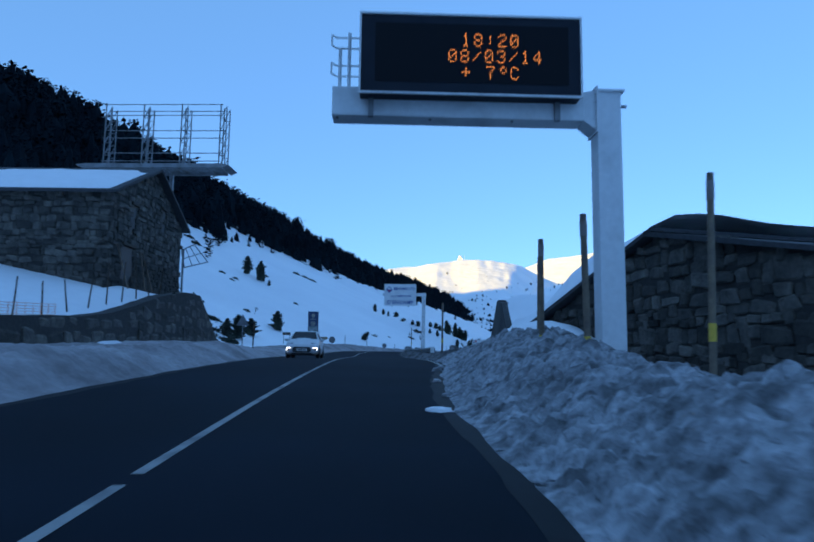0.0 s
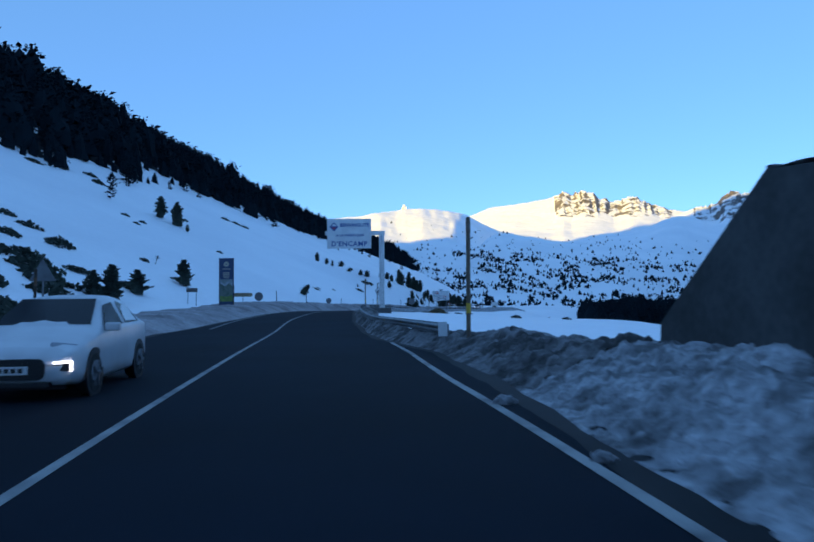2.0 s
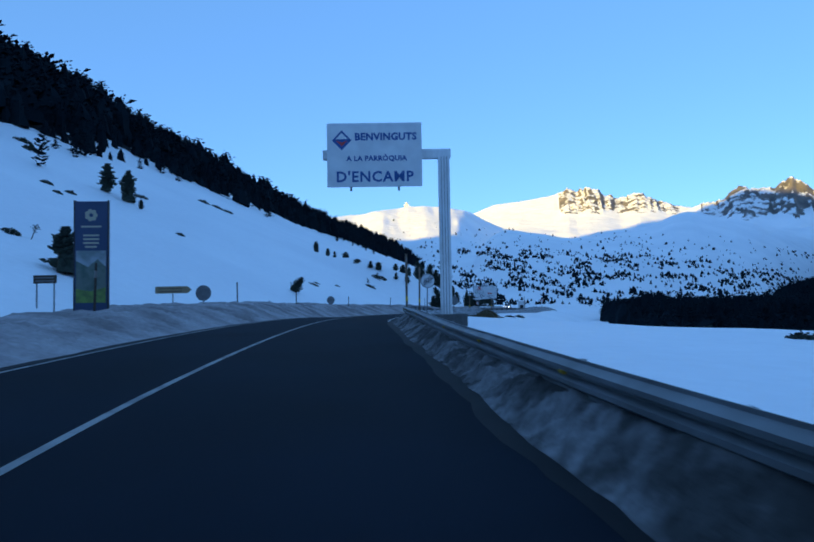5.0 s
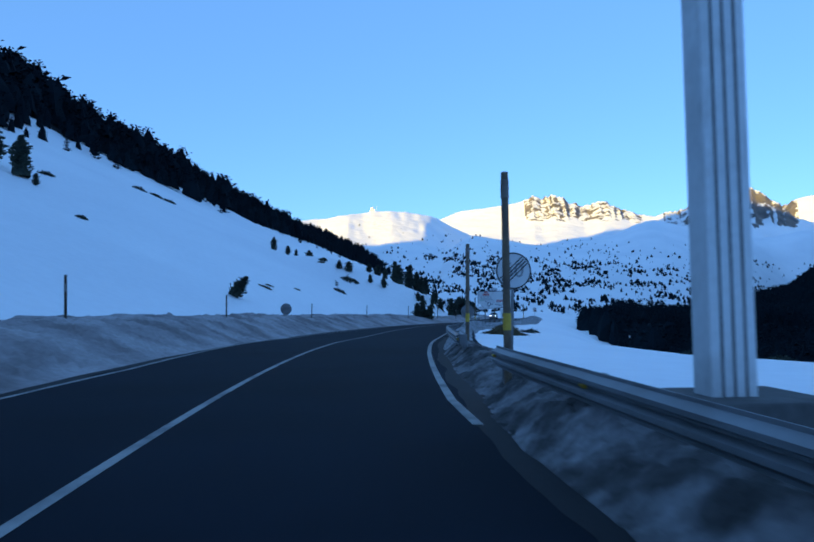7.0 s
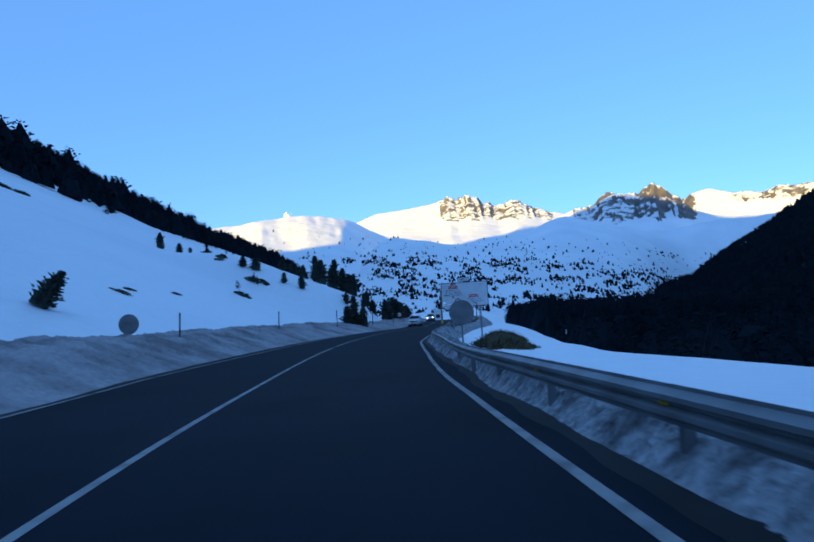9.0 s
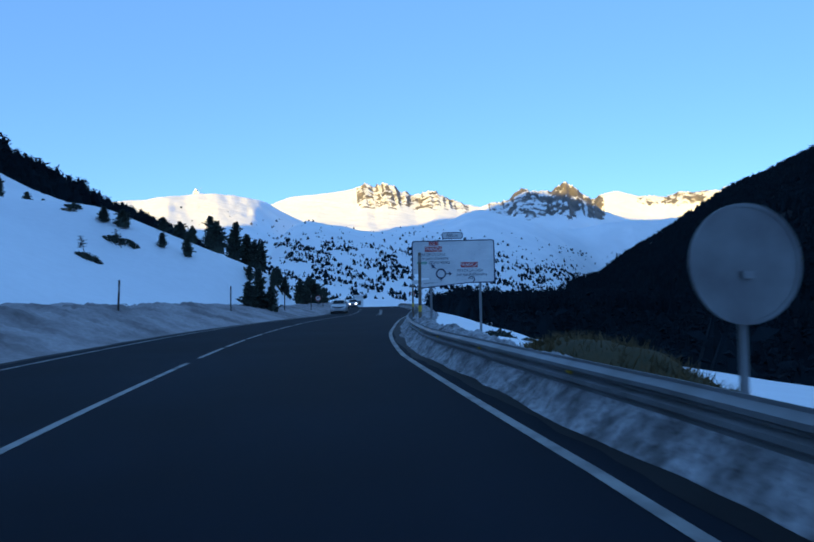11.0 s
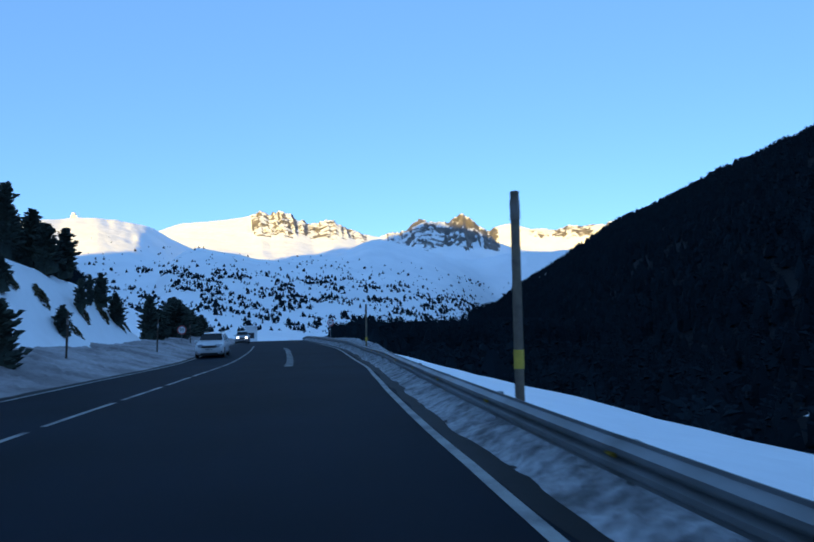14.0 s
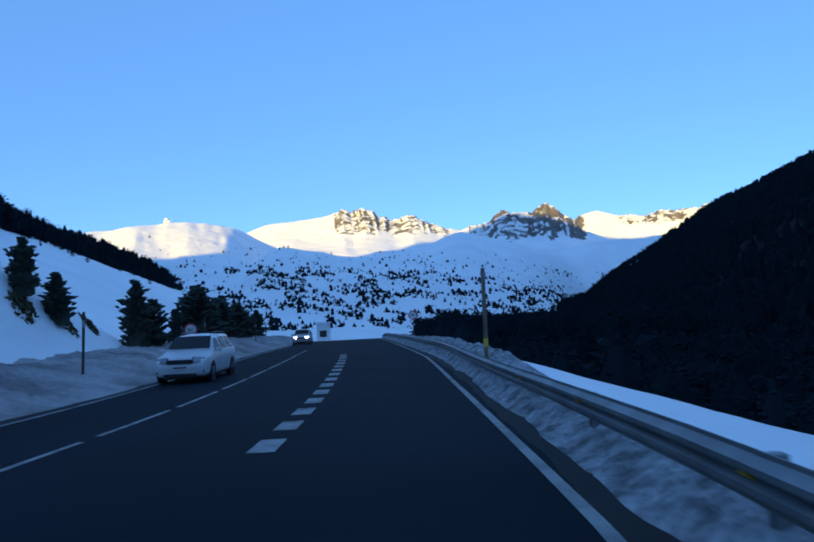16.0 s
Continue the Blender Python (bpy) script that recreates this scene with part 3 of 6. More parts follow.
def bar(bm, a, b, w):
    """A square bar from a to b."""
    a, b = Vector(a), Vector(b)
    d = b - a
    m = Matrix.Translation((a + b) / 2) @ d.to_track_quat("Z", "Y").to_matrix().to_4x4() @ Matrix.Diagonal((w, w, d.length, 1))
    bmesh.ops.create_cube(bm, size=1, matrix=m)


def prism(bm, outline, y0, y1):
    """A solid with an outline of (x, z) points from y0 to y1."""
    a = [bm.verts.new((x, y0, z)) for x, z in outline]
    b = [bm.verts.new((x, y1, z)) for x, z in outline]
    bm.faces.new(a)
    bm.faces.new(b[::-1])
    for i in range(len(a)):
        j = (i + 1) % len(a)
        bm.faces.new((a[i], b[i], b[j], a[j]))


def disc(bm, centre, r, y0, y1, n=32):
    prism(bm, [(centre[0] + r * math.cos(2 * math.pi * k / n), centre[1] + r * math.sin(2 * math.pi * k / n)) for k in range(n)], y0, y1)


def ring(bm, centre, r0, r1, y0, y1, n=32):
    pts = [(math.cos(2 * math.pi * k / n), math.sin(2 * math.pi * k / n)) for k in range(n)]
    rows = []
    for r, y in ((r0, y0), (r1, y0), (r1, y1), (r0, y1)):
        rows.append([bm.verts.new((centre[0] + r * c, y, centre[1] + r * s)) for c, s in pts])
    for a, b in zip(rows, rows[1:] + rows[:1]):
        for i in range(n):
            j = (i + 1) % n
            bm.faces.new((a[i], a[j], b[j], b[i]))


def lettering(name, text, size, material, parent, x, z, y, align="CENTER", spacing=1.0, depth=0.004, wide=1.0, bold=0.0):
    """Words as a thin mesh that faces -y, centred at (x, z)."""
    cu = bpy.data.curves.new(name, "FONT")
    cu.body, cu.size, cu.extrude, cu.align_x, cu.align_y, cu.space_character = text, size, depth, align, "CENTER", spacing
    cu.resolution_u, cu.offset = 2, bold
    tmp = new(name, cu)
    bpy.context.view_layer.update()
    me = bpy.data.meshes.new_from_object(tmp.evaluated_get(bpy.context.evaluated_depsgraph_get()))
    bpy.data.objects.remove(tmp)
    me.materials.clear()
    me.materials.append(material)
    ob = new(name, me)
    ob.parent = parent
    ob.matrix_local = pose(x, y, z, 90, 0, 0) @ Matrix.Diagonal((wide, 1, 1, 1))
    return ob


def place(s, o, h=0.0, turn=0.0):
    """A pose on the road's own axes: local +y runs along the road, +x to its right. turn: degrees anticlockwise."""
    p = along(s, o, h)
    return pose(float(p[0]), float(p[1]), float(p[2]), 0, 0, turn - heading(s))


def ground_at(x, y):
    return float(land(np.array([float(x)]), np.array([float(y)]))[0])


def on_ground(s, o, sink=0.05):
    """World place on the ground beside the road."""
    p = along(s, o)
    return float(p[0]), float(p[1]), ground_at(p[0], p[1]) - sink


# ---------------------------------------------------------------- conifers
def needle_crown(rng, height, spread, whorls, arms, tufts, lean=0.0, full=True, core=False, power=0.8):
    """Points and triangles of a ragged conifer crown: tiers of drooping boughs, each of several flat tufts."""
    verts, tris = [], []
    for w in range(whorls):
        f = (w + 0.5) / whorls
        z0 = height * (0.08 + 0.9 * f)
        reach = spread * (1 - f) ** (0.75 * power) * (0.6 + 0.4 * min(1.0, f / 0.3)) * (0.45 + 0.8 * rng.rand()) + 0.06 * spread
        for a in range(arms):
            if rng.rand() < 0.2:
                continue
            ang = 2 * math.pi * (a + rng.rand() * 0.8) / arms + w * 1.3
            length = reach * (0.62 + 0.5 * rng.rand())
            tip = rng.uniform(-0.1, 0.5) * length
            for t in range(tufts):
                q = (t + 0.6 + 0.4 * rng.rand()) / tufts
                c = np.array([math.cos(ang) * length * q, math.sin(ang) * length * q, z0 + tip * q + rng.uniform(-0.03, 0.03) * height])
                size = (0.26 * length + 0.05 * height) * (1.15 - 0.6 * q) * (0.7 + 0.6 * rng.rand())
                fwd = np.array([math.cos(ang), math.sin(ang), 0.35])
                side = np.array([-math.sin(ang), math.cos(ang), rng.uniform(-0.4, 0.4)])
                up = np.array([0, 0, 1.0])
                i = len(verts)
                verts += [c - fwd * size * 0.6, c + fwd * size, c + side * size * 0.55, c - side * size * 0.55, c + up * size * 0.5, c - up * size * 0.3]
                tris += [(i, i + 2, i + 4), (i + 2, i + 1, i + 4), (i + 1, i + 3, i + 4), (i + 3, i, i + 4)]
                if full:
                    tris += [(i + 2, i, i + 5), (i + 1, i + 2, i + 5), (i + 3, i + 1, i + 5), (i, i + 3, i + 5)]
    i = len(verts)
    verts += [np.array(v) for v in ((0.03 * spread, 0, height * 0.9), (-0.03 * spread, 0.03 * spread, height * 0.9), (-0.02 * spread, -0.03 * spread, height * 0.9), (0, 0, height * 1.03))]
    tris += [(i, i + 1, i + 3), (i + 1, i + 2, i + 3), (i + 2, i, i + 3)]
    if core:
        prev = None
        for w in range(4):
            f = w / 3
            i = len(verts)
            for a in range(6):
                rr = spread * ((0.5 if tufts > 2 else 0.68) * (1 - f) ** 0.7 + 0.05) * (0.6 + 0.7 * rng.rand())
                verts.append(np.array([math.cos(a * 1.047) * rr, math.sin(a * 1.047) * rr, height * (0.02 + 0.9 * f) + rng.uniform(-0.05, 0.05) * height]))
            if prev is not None:
                for a in range(6):
                    b = (a + 1) % 6
                    tris += [(prev + a, prev + b, i + b), (prev + a, i + b, i + a)]
            prev = i
    v = np.array(verts)
    v[:, 0] += lean * v[:, 2]
    return v, np.array(tris)


def conifer(seed, height, spread, whorls=13, arms=7, tufts=3, lean=0.0):
    rng = np.random.RandomState(seed)
    v, t = needle_crown(rng, height, spread * 1.05, whorls, arms, tufts, lean, core=True)
    root = new("pine_tree")
    bm = bmesh.new()
    rod(bm, (0, 0, -0.4), (lean * height * 0.9, 0, height * 0.9), 0.035 * height, 0.008 * height, 8)
    for k in range(8):
        a, z = rng.rand() * 6.28, height * rng.uniform(0.15, 0.7)
        rod(bm, (lean * z, 0, z), (lean * z + math.cos(a) * spread * 0.6, math.sin(a) * spread * 0.6, z + 0.05 * height), 0.012 * height, 0.004 * height, 5)
    part("trunk", bm, BARK, root)
    me = raw_mesh("crown", v, t)
    me.materials.append(NEEDLES)
    crown = new("crown", me)
    crown.parent = root
    return root


PINES = [conifer(k, 4.0, sp, 17, 10, 4, lean=ln) for k, (sp, ln) in enumerate(((1.25, 0.0), (1.5, 0.03), (1.1, -0.02), (1.7, 0.02), (1.35, 0.05)))]


def plant(kind, s, o, height, label, group, turn=0.0, wide=1.0):
    x, y, z = on_ground(s, o)
    k = height / 4.0
    t = copy_thing(PINES[kind], pose(x, y, z, 0, 0, turn))
    t.matrix_basis = pose(x, y, z, 0, 0, turn) @ Matrix.Diagonal((k * wide, k * wide, k, 1))
    return tagged(t, label, "tree", group)


LONE, PAIR, EDGE = "small dark pine standing alone on the snowy slope", "dark young pine on the snowy slope", "ragged dark pine beside the snowy road"
for i, (s, o, h, w) in enumerate(((156.1, -48.5, 5.1, 1.05), (156.4, -52.8, 4.7, 1.0), (154.9, -45.1, 1.5, 1.3), (88.8, -16.8, 2.3, 1.25), (82.4, -16.6, 3.0, 1.1), (81.0, -17.5, 2.2, 1.3))):
    plant(i % 5, s, o, h, PAIR, "pines on the slope", 70 * i, w)
plant(3, 102.8, -17.6, 3.0, LONE, "pines on the slope", 20, 1.0)
bent = plant(4, 142.4, -14.6, 2.0, "wind-bent bushy pine leaning on the open snow", "pines on the slope", 10, 1.3)
bent.matrix_basis = bent.matrix_basis @ pose(0, 0, 0, 0, 32, 0)
for i, (s, o, h) in enumerate(((210, -41.9, 2.6), (213.5, -40.3, 1.9), (216, -39.4, 1.8), (219.2, -37.6, 2.7), (223.5, -36.4, 1.9), (226.5, -35.2, 1.7), (231, -33.4, 2.2), (235, -30.5, 2.4))):
    plant(i % 5, s, o, h, "low young pine in a loose row on the slope", "pines on the slope", 50 * i, 1.1)
for i, (s, o, h, w) in enumerate(((186.0, -6.35, 3.9, 0.9), (186.4, -5.5, 2.6, 0.8), (184.9, -6.9, 2.6, 1.0), (196.5, -9.6, 1.6, 1.1), (193.0, -14.5, 1.8, 1.1), (205.5, -13.1, 4.4, 0.9), (203.2, -14.6, 3.5, 0.95), (207.6, -12.4, 3.6, 0.9), (201.2, -16.6, 1.9, 1.2),
                                   (209.8, -11.2, 3.3, 0.9), (206, -16.0, 4.0, 1.0), (203, -18.5, 1.9, 1.2), (199.5, -19.0, 1.6, 1.3), (210, -14.5, 3.6, 1.0), (206.8, -11.2, 3.0, 1.1), (192.7, -16.8, 1.4, 1.5), (193.8, -20.9, 1.7, 1.3), (193.0, -22.4, 1.5, 1.3),
                                   (200.2, -8.2, 1.6, 1.2), (206.4, -9.2, 2.1, 0.7), (210.1, -9.7, 2.0, 0.7), (212.7, -9.7, 2.4, 0.75), (214.3, -9.0, 2.3, 1.05), (221.2, -8.0, 3.9, 0.95), (222.6, -7.5, 3.2, 0.95), (229.8, -8.2, 2.9, 1.0), (232.4, -7.4, 4.4, 1.2), (235.5, -8.4, 4.8, 1.1),
                                   (239.5, -8.8, 4.6, 1.2), (244.0, -8.2, 4.2, 1.2), (248.5, -9.0, 4.6, 1.2), (254, -8.4, 4.0, 1.2), (260, -9.4, 4.4, 1.2), (265, -8.2, 3.8, 1.2), (271, -9.5, 3.4, 1.2))):
    plant((i + 2) % 5, s, o, h, EDGE, "roadside pines", 40 * i, w)
for t in PINES:
    for c in t.children_recursive:
        bpy.data.objects.remove(c)
    bpy.data.objects.remove(t)


# ---------------------------------------------------------------- woods
def scatter(name, variants, places, scales, turns, material, label, category):
    """Many trees joined into one mesh."""
    vs, fs, base = [], [], 0
    for k, (v, t) in enumerate(variants):
        pick = np.arange(len(places)) % len(variants) == k
        p, sc, tn = places[pick], scales[pick], turns[pick]
        c, s = np.cos(tn)[:, None], np.sin(tn)[:, None]
        x = (v[None, :, 0] * c - v[None, :, 1] * s) * sc[:, None] + p[:, 0:1]
        y = (v[None, :, 0] * s + v[None, :, 1] * c) * sc[:, None] + p[:, 1:2]
        z = v[None, :, 2] * sc[:, None] + p[:, 2:3]
        vs.append(np.stack([x, y, z], -1).reshape(-1, 3))
        fs.append((t[None] + (np.arange(len(p)) * len(v))[:, None, None] + base).reshape(-1, 3))
        base += len(p) * len(v)
    me = raw_mesh(name, np.concatenate(vs), np.concatenate(fs))
    me.materials.append(material)
    return tagged(new(name, me), label, category, kind="stuff")


RNG = np.random.RandomState(5)
FARPINES = [needle_crown(np.random.RandomState(60 + k), 1.0, sp, 8, 7, 1, full=False, core=True, power=0.5) for k, sp in enumerate((0.34, 0.44, 0.38, 0.52, 0.3, 0.58))]
EDGEPINES = [needle_crown(np.random.RandomState(70 + k), 1.0, sp, 9, 7, 2) for k, sp in enumerate((0.36, 0.44, 0.4, 0.5))]
DOTPINES = [needle_crown(np.random.RandomState(80 + k), 1.0, sp, 2, 4, 1, full=False, core=True) for k, sp in enumerate((0.42, 0.52, 0.62, 0.8))]


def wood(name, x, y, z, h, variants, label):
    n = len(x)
    scatter(name, variants, np.stack([x, y, z - 0.4], -1), h, RNG.rand(n) * 6.28, SHADENEEDLES, label, "wood")


def near_wood():
    """The pine wood along the upper slope."""
    n = 13500
    u, d = np.concatenate([RNG.uniform(20, 560, 8300), RNG.uniform(560, 1300, 5200)]), RNG.uniform(30, 330, n)
    x, y = 0.225 * u - 0.974 * d, 0.974 * u + 0.225 * d
    stray = in_near_wood(x, y, -17.0) & (fbm(x / 10, y / 10, 58, 2) > 0.12) & (RNG.rand(n) < 0.5)
    ex, ey = x[stray & ~in_near_wood(x, y)], y[stray & ~in_near_wood(x, y)]
    ok = in_near_wood(x, y)
    x, y, d = x[ok], y[ok], d[ok]
    h = (4.5 + 8.5 * RNG.rand(len(x)) ** 1.8) * (1 + 0.6 * fbm(x / 13, y / 13, 57, 2)) * (0.65 + 0.35 * smooth(0, 25, d - wood_edge(x, y)))
    wood("pine_wood_near", x, y, land(x, y), h, FARPINES, "dark dense pine wood on the upper hillside")
    wood("pine_wood_edge", ex, ey, land(ex, ey), 2.5 + 4.0 * RNG.rand(len(ex)) ** 1.5, EDGEPINES, "loose dark pines straggling below the wood's edge")


def valley_wood():
    """The dark wood across the valley."""
    n = 15500
    u, d = RNG.uniform(-150, 1750, n), -40 + 720 * RNG.rand(n) ** 1.3
    x, y = 12 + 0.515 * u + 0.857 * d, 156 + 0.857 * u - 0.515 * d
    ok = in_valley_wood(x, y)
    x, y = x[ok], y[ok]
    wood("pine_wood_valley", x, y, land(x, y), RNG.uniform(9, 15, len(x)), FARPINES, "black dense pine wood filling the shaded valley side")


def mountain_woods():
    """Scattered pines and scrub on the lower mountain slopes."""
    n = 88000
    az, r = RNG.uniform(-6, 50, n), 600 + 1330 * RNG.rand(n) ** 0.85
    x, y = polar(az, r)
    z = mountain(x, y)
    el = np.degrees(np.arctan2(z, r))
    top = np.interp(az, (4, 11, 19, 28, 31, 36), (4.7, 4.7, 3.5, 2.9, 1.9, 1.4))
    clump = fbm(az / 1.15 + 0.5 * el, el / 0.42 + 0.04 * az, 55, 4, 0.55) + 0.25 * fbm(az / 7, el / 1.8, 56, 2)
    dense = 0.8 * smooth(0.0, 0.12, clump - 0.02 - 0.1 * smooth(14, 8, az)) * smooth(top + 0.35, top - 0.5, el) + (0.035 + 0.05 * smooth(18, 24, az)) * smooth(top + 2.6, top, el)
    dense = dense + 0.5 * np.exp(-((az - 33.8) / 1.5) ** 2 - ((el - 3.0 + 0.28 * (az - 33.8)) / 0.2) ** 2)
    dense *= 0.62 - 0.25 * smooth(700, 1500, r)
    ok = RNG.rand(n) < dense
    x, y, z = x[ok], y[ok], z[ok]
    wood("pine_wood_mountain", x, y, z, (1.3 + 3.2 * RNG.rand(len(x)) ** 1.6) * (0.8 + 0.0004 * np.hypot(x, y)), DOTPINES, "scattered dark pines on the lower mountain snow")


near_wood()
valley_wood()
mountain_woods()


# ---------------------------------------------------------------- guard rails
RAIL_LINE = ((41, 5.45), (50, 5.35), (55, 4.95), (59, 4.68), (70, 4.66), (94, 4.15), (98, 4.2), (105, 4.5), (120, 5.1), (135, 5.6), (146, 5.55), (157, 6.05), (172, 6.45), (185, 6.55), (195, 6.95), (215, 7.4), (330, 7.4))


def rail_top(s):
    """How far the rail stands out above the asphalt."""
    return float(np.interp(s, (42, 58, 96, 101, 120, 150, 165, 182, 190, 300), (0.75, 0.7, 0.72, 0.7, 0.72, 0.6, 0.55, 0.57, 0.65, 0.65)))


def guard_rail(s0, s1, label):
    """W-beam on posts."""
    root = thing("guard_rail", Matrix.Identity(4), label, "guard rail", "guard rails")
    wave = ((0.0, 0.0), (0.0, 0.03), (-0.075, 0.075), (-0.075, 0.115), (-0.005, 0.145), (-0.005, 0.165), (-0.075, 0.195), (-0.075, 0.235), (0.0, 0.28), (0.0, 0.31))
    full = wave + tuple((x + 0.012, z) for x, z in wave[::-1])
    n = int((s1 - s0) / 4)
    for k in range(n):
        s = np.linspace(s0 + 4 * k, s0 + 4 * k + 4.03, 5)
        base = curve(RAIL_LINE, s)
        o = np.array([[b + x - 0.006 * (k % 2) for x, z in full + full[:1]] for b in base])
        h = np.array([[rail_top(v) - 0.31 + z for x, z in full + full[:1]] for v in s])
        S = np.repeat(s[:, None], o.shape[1], 1)
        ob = sheet("beam", along(S, o, h).reshape(-1, 3), len(s), o.shape[1], [STEEL], smooth_faces=False)
        ob.parent = root
    for k in range(n + 1):
        s = s0 + 4 * k + 0.1
        o, top = float(curve(RAIL_LINE, s)), rail_top(s)
        bm = bmesh.new()
        box(bm, (0.1, -0.05, -1.0), (0.2, 0.05, top - 0.04 - 0.02 * (k % 2)), 0.008)
        ob = part("post", bm, STEEL, root)
        ob.matrix_local = place(s, o)
        bm = bmesh.new()
        box(bm, (0.014, -0.06, top - 0.3), (0.1, 0.06, top - 0.04), 0.008)
        ob = part("spacer", bm, STEEL, root)
        ob.matrix_local = place(s, o)
        bm = bmesh.new()
        prism(bm, ((-0.0, top - 0.19), (-0.05, top - 0.15), (-0.0, top - 0.12)), -0.05, 0.05)
        ob = part("reflector", bm, YELLOW, root)
        ob.matrix_local = place(s, o - 0.008)
    if s0 > 90:
        return root
    top = rail_top(s0)
    bm = bmesh.new()
    box(bm, (-0.11, -0.03, top - 0.36), (0.14, 0.0, top + 0.03), 0.01)
    ob = part("end_plate", bm, WHITEPAINT, root, "pale steel end plate")
    ob.matrix_local = place(s0, float(curve(RAIL_LINE, s0)))
    return root


guard_rail(42.6, 94.7, "galvanised steel guard rail half buried in dirty ploughed snow")
guard_rail(101.0, 300, "galvanised steel guard rail on posts above ploughed snow")


# ---------------------------------------------------------------- snow poles
def snow_pole(height, r, material, bands, top=None):
    root = new("snow_pole")
    bm = bmesh.new()
    rod(bm, (0, 0, -0.6), (0, 0, height), r, r * 0.92, 12)
    part("shaft", bm, material, root)
    for z0, z1, m in bands:
        bm = bmesh.new()
        rod(bm, (0, 0, z0), (0, 0, z1), r * 1.05, r * 1.05, 12)
        part("band", bm, m, root)
    bm = bmesh.new()
    rod(bm, (0, 0, height), (0, 0, height + 0.02), r * 1.02, r * 0.7, 12)
    part("cap", bm, material, root)
    return root


TALL = snow_pole(3.3, 0.06, POLE, ((0.95, 1.2, YELLOW), (2.93, 3.2, RUST)))
THIN = snow_pole(2.45, 0.045, DARKWOOD, ((1.95, 2.2, RUST),))
for s, o, h, tilt in ((10.6, 7.4, 3.9, 1.5), (11.0, 5.53, 3.23, -1), (13.9, 5.43, 3.18, 0), (16.9, 6.04, 3.13, 1), (41.9, 6.0, 3.5, 0.5), (94.5, 4.3, 3.3, 0), (104.5, 4.9, 3.2, 1), (154.7, 6.25, 3.0, 0.5), (172.2, 6.62, 3.0, 0.5), (203.4, 7.35, 3.0, 0.5)):
    m = place(s, o) @ pose(0, 0, 0, 0, tilt, 0)
    t = copy_thing(TALL, m)
    t.matrix_basis = m @ Matrix.Diagonal((1, 1, h / 3.3, 1))
    tagged(t, "weathered wooden snow pole with faded yellow and rusty bands", "snow pole", "snow poles by the rail")
for s, o, h in ((47.0, -6.7, 2.46), (84.9, -7.0, 2.5), (105.2, -7.2, 2.45), (123.9, -7.93, 2.56), (142.8, -7.55, 2.35), (161.4, -7.03, 2.43), (176.1, -5.81, 2.44), (192.0, -5.4, 2.45), (207.0, -5.0, 2.43), (225.0, -5.2, 2.4), (244.0, -5.2, 2.4)):
    t = copy_thing(THIN, place(s, o) @ pose(0, 0, 0, 0, (s * 7) % 5 - 2.5, 0))
    t.scale = (1, 1, h / 2.45)
    tagged(t, "thin dark snow pole standing in the ploughed bank", "snow pole", "snow poles in the bank")
for t in (TALL, THIN):
    for c in t.children_recursive:
        bpy.data.objects.remove(c)
    bpy.data.objects.remove(t)


# ---------------------------------------------------------------- the message gantry
# dot patterns of the lit characters, seven rows of five
DOTS = {"0": "01110 10001 10011 10101 11001 10001 01110", "1": "00100 01100 00100 00100 00100 00100 01110", "2": "01110 10001 00001 00110 01000 10000 11111", "3": "01110 10001 00001 00110 00001 10001 01110",
        "4": "00010 00110 01010 10010 11111 00010 00010", "7": "11111 00001 00010 00100 00100 00100 00100", "8": "01110 10001 10001 01110 10001 10001 01110", ":": "00000 00100 00100 00000 00100 00100 00000",
        "/": "00000 00001 00010 00100 01000 10000 00000", "+": "00000 00100 00100 11111 00100 00100 00000", "*": "00110 01001 01001 00110 00000 00000 00000", "C": "01110 10001 10000 10000 10000 10001 01110"}


def dot_row(name, text, material, parent, x, z, pitch=0.033):
    """A row of characters made of small lit dots, facing -y, centred at (x, z)."""
    for k, ch in enumerate(text):
        if ch not in DOTS:
            continue
        bm = bmesh.new()
        for r, bits in enumerate(DOTS[ch].split()):
            for c, bit in enumerate(bits):
                if bit == "1":
                    px, pz = x + (7 * (k - (len(text) - 1) / 2) + c - 2) * pitch, z + (3 - r) * pitch * 1.15
                    disc(bm, (px, pz), 0.0125, -0.036, -0.031, 6)
        part(name, bm, material, parent)


